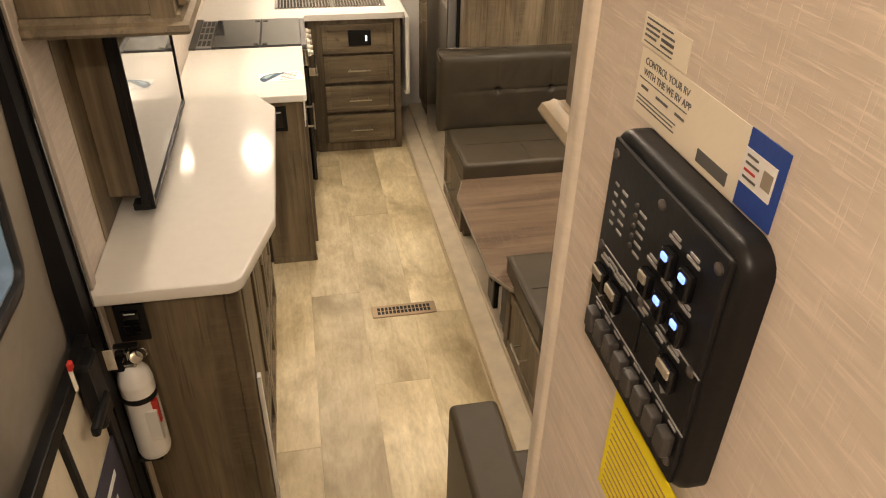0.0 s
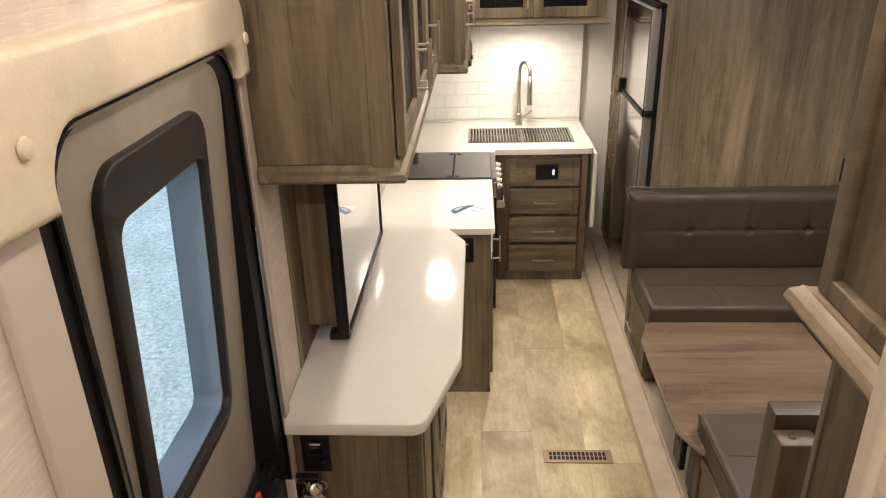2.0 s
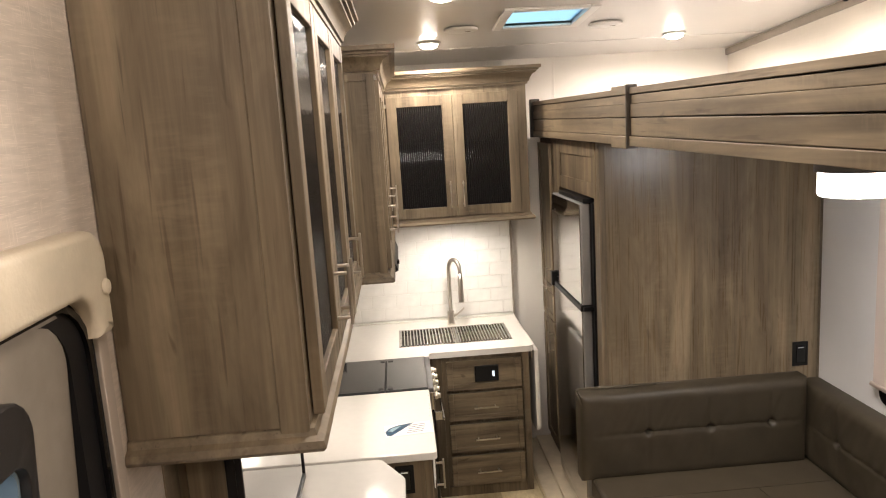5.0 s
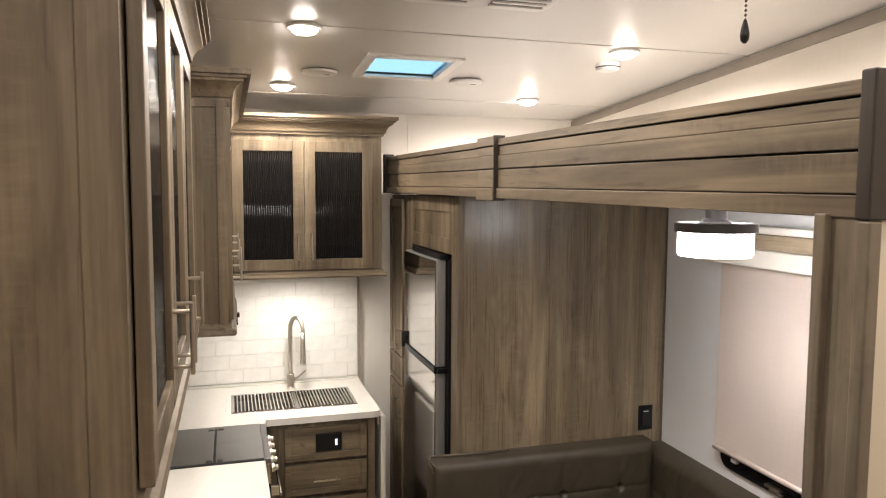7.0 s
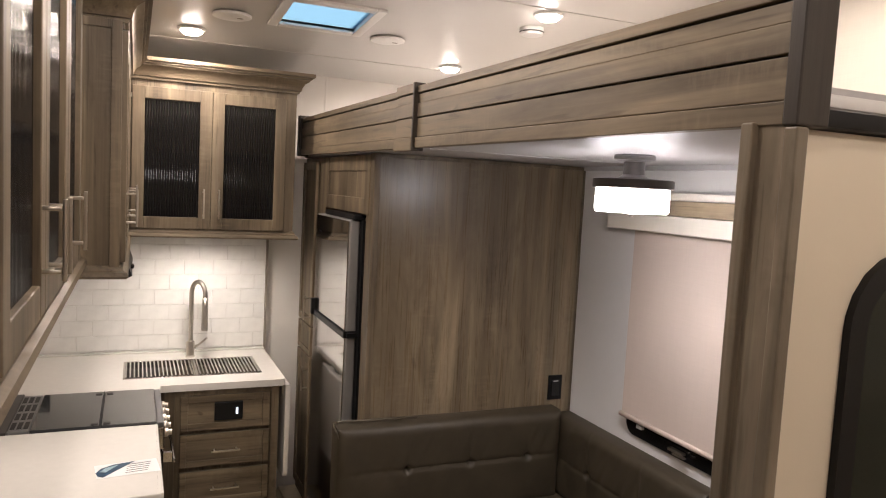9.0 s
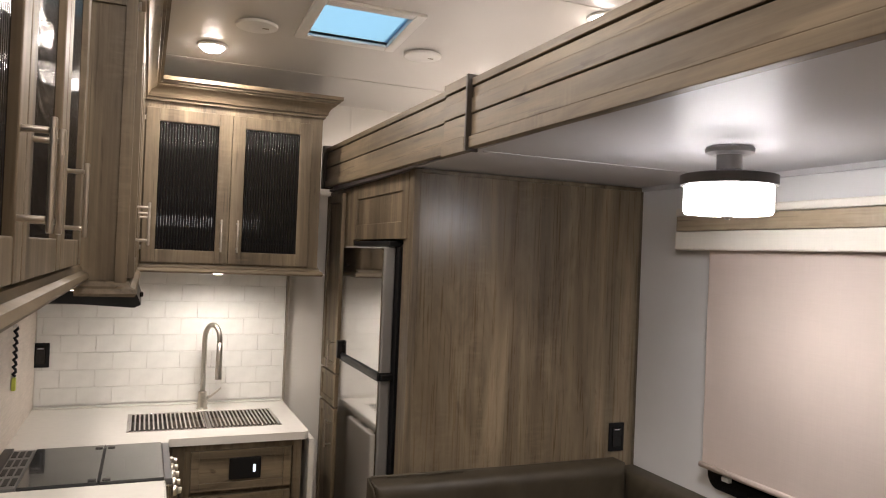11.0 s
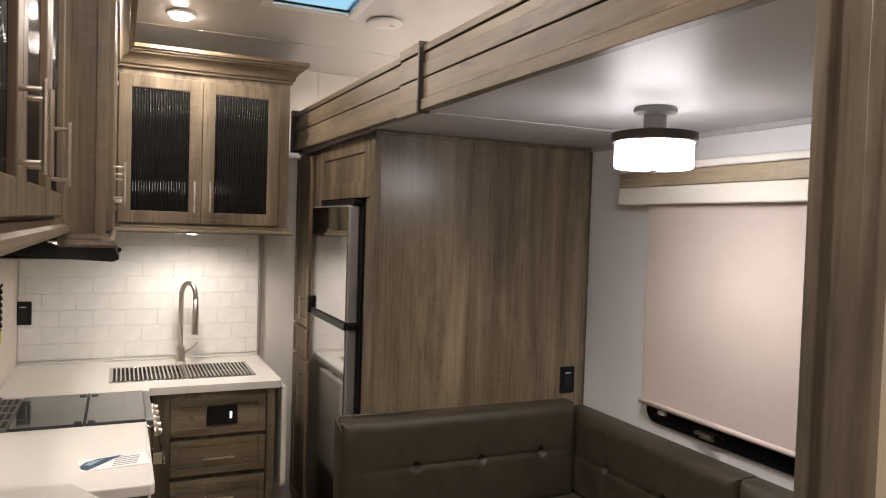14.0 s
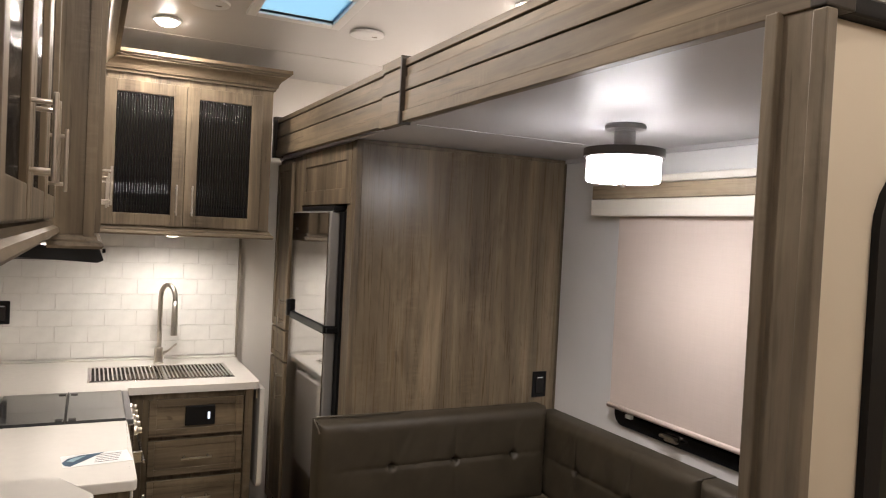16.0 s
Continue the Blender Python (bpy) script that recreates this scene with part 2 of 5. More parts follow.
def floor_tile():
    m = material("vinyl_floor_tile", 0.36)
    info = m.node_tree.nodes.new("ShaderNodeObjectInfo")
    tc = nd(m, "ShaderNodeTexCoord")
    off = m.node_tree.nodes.new("ShaderNodeVectorMath")
    off.operation = "ADD"
    k = m.node_tree.nodes.new("ShaderNodeVectorMath")
    k.operation = "SCALE"
    k.inputs["Scale"].default_value = 37.0
    ln(m, info.outputs["Random"], k.inputs[0])
    ln(m, tc.outputs["Object"], off.inputs[0])
    ln(m, k.outputs[0], off.inputs[1])

    def patch(size, detail, rough, stretch):
        mp = nd(m, "ShaderNodeMapping")
        mp.inputs["Scale"].default_value = stretch
        n = nd(m, "ShaderNodeTexNoise", Scale=size, Detail=detail, Roughness=rough, Distortion=0.6)
        ln(m, off.outputs[0], mp.inputs["Vector"])
        ln(m, mp.outputs[0], n.inputs["Vector"])
        return n.outputs["Fac"]

    cloud = patch(3.4, 5.0, 0.6, (1.3, 0.75, 1.0))
    grain = patch(14.0, 4.0, 0.6, (2.6, 0.22, 1.0))
    fine = patch(38.0, 5.0, 0.65, (1.6, 0.5, 1.0))
    col = ramp(m, cloud, [(0.3, (0.33, 0.262, 0.155)), (0.43, (0.47, 0.385, 0.24)), (0.54, (0.58, 0.49, 0.32)), (0.68, (0.7, 0.61, 0.43))])
    col = blend(m, col, ramp(m, grain, [(0.35, (0.82, 0.79, 0.74)), (0.6, (1.04, 1.04, 1.04))]), 0.4, "MULTIPLY")
    col = blend(m, col, ramp(m, fine, [(0.3, (0.72, 0.69, 0.64)), (0.6, (1.06, 1.06, 1.06))]), 0.6, "MULTIPLY")
    col = blend(m, col, ramp(m, info.outputs["Random"], [(0.0, (0.74, 0.72, 0.68)), (0.4, (0.92, 0.91, 0.88)), (1.0, (1.22, 1.22, 1.2))]), 1.0, "MULTIPLY")
    return finish(m, col, fine, 0.0008, (0.3, 0.45), 0.25)


tile_floor = floor_tile()
joint = plain("floor_joint", (0.50, 0.42, 0.28), 0.8)


def glow(name, colour, strength):
    m = material(name, 0.4, 0.0, colour)
    b = m.node_tree.nodes["Principled BSDF"]
    b.inputs["Emission Color"].default_value = (*colour, 1)
    b.inputs["Emission Strength"].default_value = strength
    return m


lens_glow = glow("lamp_lens", (1.0, 0.88, 0.74), 55.0)
drum_glow = glow("drum_shade_glow", (1.0, 0.95, 0.9), 27.0)
led_blue = glow("blue_switch_light", (0.14, 0.27, 1.0), 1.6)
led_white = glow("white_indicator_light", (0.8, 0.9, 1.0), 1.0)


def clear_glass(name, colour):
    m = material(name, 0.02, 0.0, colour)
    b = m.node_tree.nodes["Principled BSDF"]
    b.inputs["Transmission Weight"].default_value = 1.0
    b.inputs["IOR"].default_value = 1.1
    return m


door_glass = clear_glass("tinted_glass", (0.62, 0.82, 0.95))


def translucent(name, colour):
    m = bpy.data.materials.new(name)
    m.use_nodes = True
    n = m.node_tree.nodes
    n.remove(n["Principled BSDF"])
    t = n.new("ShaderNodeBsdfTranslucent")
    t.inputs["Color"].default_value = (*colour, 1)
    m.node_tree.links.new(t.outputs[0], n["Material Output"].inputs["Surface"])
    return m


sky_glass = translucent("roof_light_diffuser", (0.46, 0.62, 0.68))
night_glass = plain("dark_exterior_glass", (0.012, 0.016, 0.011), 0.06, 0.1, bump=0.0, spec=0.3)


def gravel():
    m = material("gravel", 0.9)
    n = noise_at(m, (22.0,) * 3, 1.0, 6.0, 0.75)
    b = noise_at(m, (2.0,) * 3, 1.0, 4.0)
    col = ramp(m, n, [(0.3, (0.16, 0.16, 0.15)), (0.65, (0.46, 0.46, 0.44))])
    col = blend(m, col, ramp(m, b, [(0.35, (0.7, 0.75, 0.68)), (0.7, (1.05, 1.05, 1.05))]), 0.7, "MULTIPLY")
    return finish(m, col, n, 0.02)


gravel_mat = gravel()


# ---- mesh helpers ----
def bm_box(x0, x1, y0, y1, z0, z1, r=0.0, seg=2, bm=None):
    t = bmesh.new()
    bmesh.ops.create_cube(t, size=1.0)
    for v in t.verts:
        v.co = Vector(((x0 + x1) / 2 + v.co.x * (x1 - x0), (y0 + y1) / 2 + v.co.y * (y1 - y0), (z0 + z1) / 2 + v.co.z * (z1 - z0)))
    if r > 0:
        bmesh.ops.bevel(t, geom=list(t.edges), offset=min(r, 0.45 * min(abs(x1 - x0), abs(y1 - y0), abs(z1 - z0))), segments=seg, affect="EDGES", profile=0.5)
    if bm is None:
        return t
    return joined(bm, t)


def joined(bm, t):
    me = bpy.data.meshes.new("tmp")
    t.to_mesh(me)
    t.free()
    bm.from_mesh(me)
    bpy.data.meshes.remove(me)
    return bm


def boxes(rows, r=0.0, seg=2):
    bm = bmesh.new()
    for row in rows:
        bm_box(*row, r, seg, bm)
    return bm


def tube(points, radius, n=10, bm=None, close=True):
    """A round bar through points."""
    t = bmesh.new()
    pts = [Vector(p) for p in points]
    rings = []
    up = None
    for i, p in enumerate(pts):
        a, b = pts[max(0, i - 1)], pts[min(len(pts) - 1, i + 1)]
        d = (b - a).normalized()
        if up is None:
            up = d.orthogonal().normalized()
        up = (up - d * up.dot(d)).normalized()
        side = d.cross(up)
        rad = radius[i] if isinstance(radius, (list, tuple)) else radius
        rings.append([t.verts.new(p + rad * (math.cos(k * math.tau / n) * up + math.sin(k * math.tau / n) * side)) for k in range(n)])
    for r0, r1 in zip(rings, rings[1:]):
        for k in range(n):
            t.faces.new((r0[k], r0[(k + 1) % n], r1[(k + 1) % n], r1[k]))
    if close:
        t.faces.new(rings[0][::-1])
        t.faces.new(rings[-1])
    return t if bm is None else joined(bm, t)


def lathe(profile, centre=(0, 0, 0), n=28, bm=None, ring=False):
    """A turned body about an upright axis: (radius, height) pairs."""
    t = bmesh.new()
    rings = []
    for rad, z in profile:
        rings.append([t.verts.new((centre[0] + rad * math.cos(k * math.tau / n), centre[1] + rad * math.sin(k * math.tau / n), centre[2] + z)) for k in range(n)])
    for r0, r1 in zip(rings, rings[1:]):
        for k in range(n):
            t.faces.new((r0[k], r0[(k + 1) % n], r1[(k + 1) % n], r1[k]))
    if ring:
        for k in range(n):
            t.faces.new((rings[-1][k], rings[-1][(k + 1) % n], rings[0][(k + 1) % n], rings[0][k]))
    else:
        t.faces.new(rings[0][::-1])
        t.faces.new(rings[-1])
    bmesh.ops.recalc_face_normals(t, faces=list(t.faces))
    return t if bm is None else joined(bm, t)


def rounded(poly, r, seg=6):
    """A polygon with its corners rounded; r: one radius or one for each corner."""
    out = []
    n = len(poly)
    for i, p in enumerate(poly):
        p, a, b = Vector(p), Vector(poly[i - 1]), Vector(poly[(i + 1) % n])
        rad = r[i] if isinstance(r, (list, tuple)) else r
        if rad <= 0:
            out.append(p)
            continue
        da, db = (a - p).normalized(), (b - p).normalized()
        ang = da.angle(db)
        cut = rad / math.tan(ang / 2)
        c = p + (da + db).normalized() * (rad / math.sin(ang / 2))
        p0, p1 = p + da * cut - c, p + db * cut - c
        for k in range(seg + 1):
            f = k / seg
            v = p0.lerp(p1, f)
            out.append(c + v.normalized() * rad)
    return out


def slab(poly, z0, z1, r=0.0, edge=0.004):
    """A flat slab over a plan outline."""
    bm = bmesh.new()
    pts = rounded(poly, r) if r else [Vector(p) for p in poly]
    vs = [bm.verts.new((p.x, p.y, z0)) for p in pts]
    f = bm.faces.new(vs)
    up = bmesh.ops.extrude_face_region(bm, geom=[f])
    bmesh.ops.translate(bm, vec=(0, 0, z1 - z0), verts=[v for v in up["geom"] if isinstance(v, bmesh.types.BMVert)])
    bmesh.ops.recalc_face_normals(bm, faces=list(bm.faces))
    if edge:
        rim = [e for e in bm.edges if abs(e.verts[0].co.z - e.verts[1].co.z) < 1e-6]
        bmesh.ops.bevel(bm, geom=rim, offset=edge, segments=2, affect="EDGES", profile=0.5)
    return bm


def plate(poly, holes, depth, r=0.0):
    """An upright plate in the local x-z plane, from y = 0 to y = depth, with holes through it."""
    bm = bmesh.new()
    loops = [poly] + list(holes)
    edges = []
    for lp in loops:
        vs = [bm.verts.new((p[0], 0, p[1])) for p in lp]
        edges += [bm.edges.new((vs[i], vs[(i + 1) % len(vs)])) for i in range(len(vs))]
    bmesh.ops.triangle_fill(bm, use_beauty=True, use_dissolve=False, edges=edges)
    res = bmesh.ops.extrude_face_region(bm, geom=list(bm.faces))
    bmesh.ops.translate(bm, vec=(0, depth, 0), verts=[v for v in res["geom"] if isinstance(v, bmesh.types.BMVert)])
    bmesh.ops.recalc_face_normals(bm, faces=list(bm.faces))
    return bm


def sweep(profile, path, closed=False):
    """A moulding: (outward, z) profile carried along a plan polyline, outward to its right, mitred at the corners."""
    bm = bmesh.new()
    pts = [Vector(p) for p in path]
    rings = []
    for i, p in enumerate(pts):
        a = (p - pts[i - 1]).normalized() if i else None
        b = (pts[i + 1] - p).normalized() if i + 1 < len(pts) else None
        na = Vector((a.y, -a.x)) if a else None
        nb = Vector((b.y, -b.x)) if b else None
        if a and b:
            n = (na + nb).normalized()
            n = n / max(0.2, n.dot(na))
        else:
            n = na or nb
        rings.append([bm.verts.new((p.x + n.x * o, p.y + n.y * o, z)) for o, z in profile])
    k = len(profile)
    for r0, r1 in zip(rings, rings[1:]):
        for j in range(k):
            bm.faces.new((r0[j], r0[(j + 1) % k], r1[(j + 1) % k], r1[j]))
    bm.faces.new(rings[0])
    bm.faces.new(rings[-1][::-1])
    bmesh.ops.recalc_face_normals(bm, faces=list(bm.faces))
    return bm


def mesh_of(name, bm, mat, m=None):
    if m is not None:
        bmesh.ops.transform(bm, matrix=m, verts=list(bm.verts))
    for f in bm.faces:
        f.smooth = True
    for e in bm.edges:
        if len(e.link_faces) == 2:
            a, b = sorted(f.calc_area() for f in e.link_faces)
            turn = e.calc_face_angle(0)
            if turn > radians(38) or (turn > radians(8) and b > 6 * a):
                e.smooth = False
    me = bpy.data.meshes.new(name)
    bm.to_mesh(me)
    bm.free()
    me.materials.append(mat)
    return me


def part(name, bm, mat, parent=None, label="", m=None):
    """Links a bmesh as one mesh object under a thing or a part, built in the place's own coordinates."""
    ob = new(name, mesh_of(name, bm, mat, m))
    if parent is not None:
        ob.parent = parent
        base = Matrix.Translation(parent.location) if parent.data is None and parent.parent is None else Matrix()
        ob.matrix_parent_inverse = base.inverted()
    if label:
        tagged(ob, label)
    return ob


def thing(name, at, label, category, group="", kind=""):
    e = new(name)
    e.empty_display_size = 0.1
    e.location = at
    return tagged(e, label, category, group, kind)


def structure(name, bm, mat, label, m=None):
    return tagged(part(name, bm, mat, None, "", m), label, name.split("_")[0], "", "structure")


FACE_RIGHT = 90   # a front that looks towards +x
FACE_LEFT = -90   # a front that looks towards -x


def front(x, y, z, turn=0):
    """Places a front drawn in x-z, looking to -y."""
    return pose(x, y, z, 0, 0, turn)


def frame_bm(w, h, rail=0.055, t=0.02):
    return boxes([(0, rail, -t, 0, 0, h), (w - rail, w, -t, 0, 0, h), (rail, w - rail, -t + 0.001, 0, 0, rail), (rail, w - rail, -t + 0.001, 0, h - rail, h)], 0.0025)


def bar_pull(parent, m, length, upright, out=0.03, thick=0.008, mat=None):
    """A squared bar handle on two posts."""
    h = thick / 2
    if upright:
        rows = [(-h, h, -out - thick, -out, 0, length), (-h, h, -out, 0.002, 0.012, 0.012 + thick), (-h, h, -out, 0.002, length - 0.012 - thick, length - 0.012)]
    else:
        rows = [(0, length, -out - thick, -out, -h, h), (0.012, 0.012 + thick, -out, 0.002, -h, h), (length - 0.012 - thick, length - 0.012, -out, 0.002, -h, h)]
    return part("handle", boxes(rows, 0.0018), mat or nickel, parent, "brushed nickel bar handle", m)


def shaker(parent, m, w, h, name="door", mat=None, inset=None, rail=0.05, handle=None, glass=False, label=""):
    """A framed front with a sunk panel, or with a pane of reeded glass."""
    mat = mat or wood_z
    d = part(name, frame_bm(w, h, rail), mat, parent, label, m)
    if glass:
        part("reeded_glass", reeded(w - 2 * rail, h - 2 * rail), reed_glass, d, "dark reeded glass pane", m @ pose(rail, -0.006, rail))
    else:
        part("panel", boxes([(rail - 0.004, w - rail + 0.004, -0.011, -0.002, rail - 0.004, h - rail + 0.004)]), inset or mat, d, "", m)
    if handle:
        x, z, length, upright = handle
        bar_pull(d, m @ pose(x, -0.019, z), length, upright)
    return d


def reeded(w, h, pitch=0.0118):
    bm = bmesh.new()
    n = max(4, int(w / pitch))
    cols = []
    for i in range(n * 10 + 1):
        x = w * i / (n * 10)
        d = -0.0021 * (1 - (i % 10 / 5 - 1) ** 2)
        cols.append((bm.verts.new((x, d, 0)), bm.verts.new((x, d, h))))
    for a, b in zip(cols, cols[1:]):
        bm.faces.new((a[0], b[0], b[1], a[1]))
    bmesh.ops.recalc_face_normals(bm, faces=list(bm.faces))
    back = [(bm.verts.new((0, 0.003, 0)), bm.verts.new((0, 0.003, h))), (bm.verts.new((w, 0.003, 0)), bm.verts.new((w, 0.003, h)))]
    bm.faces.new((back[0][0], back[0][1], back[1][1], back[1][0]))
    return bm


def pillow(w, h, d, tufts=(), puff=0.03, nx=130, nz=56, wrinkle=0.003, seed=0):
    """An upholstered pad: x 0..w, z 0..h, back at y = 0, stuffed front towards -y, with buttons pulled in."""
    bm = bmesh.new()
    grid = []
    for i in range(nx + 1):
        col = []
        for j in range(nz + 1):
            x, z = w * i / nx, h * j / nz
            ex, ez = min(x, w - x), min(z, h - z)
            edge = min(1.0, min(ex, ez) / (puff * 1.6))
            out = d - puff * (1 - math.sqrt(max(0.0, 1 - (1 - edge) ** 2)))
            for tx, tz in tufts:
                dx, dz = x - tx, z - tz
                out -= 0.032 * math.exp(-(dx * dx + dz * dz) / 0.00016)
                out -= 0.0075 * math.exp(-abs(dz) / 0.007) * math.exp(-dx * dx / 0.05)
                out -= 0.0075 * math.exp(-abs(dx) / 0.006) * (1 if dz > 0 else 0.35) * math.exp(-dz * dz / 0.03)
            out += wrinkle * noise.noise((x * 9 + seed, z * 5 + 0.7 * x * 9, seed)) * edge * 2
            if tufts:
                near = min(math.hypot(x - tx, z - tz) for tx, tz in tufts)
                out += 0.0042 * noise.noise((x * 30 + seed - z * 14, z * 5, seed + 3)) * edge * math.exp(-near / 0.2) * (1.3 if z > tufts[0][1] else 0.35)
            col.append(bm.verts.new((x, -out, z)))
        grid.append(col)
    for i in range(nx):
        for j in range(nz):
            bm.faces.new((grid[i][j], grid[i + 1][j], grid[i + 1][j + 1], grid[i][j + 1]))
    rim = [grid[i][0] for i in range(nx)] + [grid[nx][j] for j in range(nz)] + [grid[i][nz] for i in range(nx, 0, -1)] + [grid[0][j] for j in range(nz, 0, -1)]
    back = [bm.verts.new((v.co.x, 0, v.co.z)) for v in rim]
    for i in range(len(rim)):
        k = (i + 1) % len(rim)
        bm.faces.new((rim[k], rim[i], back[i], back[k]))
    bm.faces.new(back)
    bmesh.ops.recalc_face_normals(bm, faces=list(bm.faces))
    return bm


def outlet(at, m, label):
    o = thing("wall_outlet", at, label, "outlet", "black wall outlets")
    part("plate", boxes([(-0.038, 0.038, -0.008, 0, -0.06, 0.06)], 0.003), black, o, "", m)
    part("socket", boxes([(-0.022, 0.022, -0.011, -0.006, -0.042, 0.042)], 0.002), black_gloss, o, "", m)
    part("mark", boxes([(-0.014, 0.014, -0.0115, -0.0105, 0.03, 0.034)]), white_ink, o, "", m)
    return o


def text(body, size, mat, parent, m, name="lettering"):
    c = bpy.data.curves.new(name, "FONT")
    c.body, c.size, c.extrude = body, size, 0.0003
    tmp = bpy.data.objects.new("tmp", c)
    scene.collection.objects.link(tmp)
    bpy.context.view_layer.update()
    me = bpy.data.meshes.new_from_object(tmp.evaluated_get(bpy.context.evaluated_depsgraph_get()))
    bpy.data.objects.remove(tmp)
    bm = bmesh.new()
    bm.from_mesh(me)
    bpy.data.meshes.remove(me)
    return part(name, bm, mat, parent, "", m @ pose(0, 0, 0, 90, 0, 0))

# ---- plan ----
LEFT, BACK, RIGHT, FRONT = -0.466, 5.50, 2.2, -1.6
SLOPE = -0.075


def ceil_z(y):
    return 2.65 + SLOPE * (y - 4.2)


# ---- large structure ----
structure("floor_main", boxes([(LEFT - 0.1, RIGHT + 0.1, 0.45, BACK + 0.1, -0.12, -0.0012)]), joint, "tan floor base under vinyl tiles")
structure("floor_upper", boxes([(LEFT - 0.1, RIGHT + 0.1, FRONT, 0.45, -0.12, 0.42), (LEFT, 0.325, 0.45, 1.06, -0.005, 0.42)]), mat_beige, "raised beige floor at the bedroom end")
structure("stairs_step", boxes([(LEFT, 0.325, 1.06, 1.215, -0.005, 0.21)], 0.006), mat_beige, "beige step up to the bedroom")

# sloping ceiling with an opening for the roof light
SKY = (0.585, 0.94, 4.16, 4.50)
cb = bmesh.new()
for x0, x1, y0, y1 in ((LEFT - 0.1, RIGHT + 0.1, FRONT, SKY[2]), (LEFT - 0.1, SKY[0], SKY[2], SKY[3]), (SKY[1], RIGHT + 0.1, SKY[2], SKY[3]), (LEFT - 0.1, RIGHT + 0.1, SKY[3], BACK + 0.1)):
    t = bm_box(x0, x1, y0, y1, 0, 0.06)
    for v in t.verts:
        v.co.z += ceil_z(v.co.y)
    joined(cb, t)
for y in (2.6, 3.8, 5.02):
    t = bm_box(LEFT, RIGHT, y - 0.008, y + 0.008, -0.003, 0.002, 0.001)
    for v in t.verts:
        v.co.z += ceil_z(v.co.y)
    joined(cb, t)
structure("ceiling", cb, ceiling_white, "off-white vinyl ceiling with raised seams")

back = structure("wall_back", boxes([(LEFT - 0.1, RIGHT + 0.1, BACK, BACK + 0.06, -0.1, 2.75)]), wall_white, "smooth off-white end wall")
for x in (0.735, 1.06):
    part("batten", boxes([(x - 0.006, x + 0.006, BACK - 0.034 if x < 1 else BACK - 0.004, BACK - 0.001, 0.9 if x < 1 else 0.05, 1.61 if x < 1 else 2.6)], 0.002), trim_taupe if x < 1 else wall_white, back)
structure("wall_right", boxes([(RIGHT, RIGHT + 0.06, FRONT, BACK, -0.1, 3.15)]), cream_wall, "cream side wall above the slide room")
structure("wall_front", boxes([(LEFT - 0.1, RIGHT + 0.1, FRONT - 0.06, FRONT, -0.1, 3.2)]), wallpaper, "linen wallpapered end wall")

# left wall with the entry doorway
DY0, DY1, DZ0, DZ1 = 1.235, 1.968, -0.10, 1.96
hole = rounded([(DY0, DZ0 + 0.01), (DY1, DZ0 + 0.01), (DY1, DZ1), (DY0, DZ1)], [0, 0, 0.09, 0.09])
wl = plate([(FRONT, -0.11), (BACK + 0.05, -0.11), (BACK + 0.05, 2.55), (FRONT, 3.1)], [[(p.x, p.y) for p in hole]], 0.07)
structure("wall_left", wl, wallpaper, "linen wallpapered side wall with an entry doorway", pose(LEFT, 0, 0, 0, 0, 90))
structure("trim_ceiling", sweep([(0, 0), (0.012, 0), (0.016, 0.006), (0.016, 0.04), (0, 0.044)], [(RIGHT, BACK), (RIGHT, FRONT)]), trim_taupe, "taupe strip where ceiling and side wall meet")
for ob in (o for o in scene.objects if o.name == "trim_ceiling"):
    for v in ob.data.vertices:
        v.co.z += ceil_z(v.co.y) - 0.05

# partition beside the stairs, carrying the control panel
structure("wall_partition", boxes([(0.325, 0.37, FRONT, 0.945, 0.0, 2.98)]), wallpaper, "linen wallpapered partition wall")
structure("trim_partition", boxes([(0.319, 0.376, 0.942, 0.968, 0.0, 2.89)], 0.006, 3), linen("whitewashed_timber", (0.60, 0.54, 0.46), 0.09), "whitewashed wooden corner post")

# ---- slide room ----
SW = 1.985
structure("floor_slide", boxes([(0.845, 2.1, 1.92, 5.46, 0.0, 0.035)], 0.006), mat_beige, "beige slide room floor")
structure("trim_slide", slab([(0.75, 1.0), (0.845, 1.0), (0.845, 5.46), (0.75, 5.46)], 0.0, 0.018, 0, 0.005), mat_beige, "beige threshold strip along the slide room")
part("edge", boxes([(0.742, 0.756, 1.0, 5.4, 0.0, 0.012)], 0.003), wood("oak_strip", "y", ((0.4, 0.31, 0.18), (0.5, 0.4, 0.25), (0.58, 0.48, 0.32))), [o for o in scene.objects if o.name == "trim_slide"][0])
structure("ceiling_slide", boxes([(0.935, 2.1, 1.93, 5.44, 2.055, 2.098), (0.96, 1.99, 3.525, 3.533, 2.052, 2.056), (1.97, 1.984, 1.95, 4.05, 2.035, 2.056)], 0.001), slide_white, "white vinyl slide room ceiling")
win_hole = [(-3.57, 0.95), (-2.3, 0.95), (-2.3, 1.75), (-3.57, 1.75)]
structure("wall_slide", plate([(-5.44, 0.0), (-1.93, 0.0), (-1.93, 2.06), (-5.44, 2.06)], [win_hole], 0.06), grey_wall, "pale grey slide room outer wall", pose(SW, 0, 0, 0, 0, -90))
panel = structure("wall_panel", boxes([(0.955, SW, 4.06, 4.085, 0.035, 2.052)]), wood_panel, "grey-brown timber panelled partition beside the fridge")
part("edge_trim", boxes([(0.928, 0.957, 4.052, 4.09, 0.035, 2.05)], 0.003), wood_z, panel)
part("corner_trim", boxes([(1.973, 1.9845, 4.054, 4.06, 0.035, 2.035), (0.957, 1.9845, 4.052, 4.06, 2.035, 2.052)], 0.002), wood_z, panel)

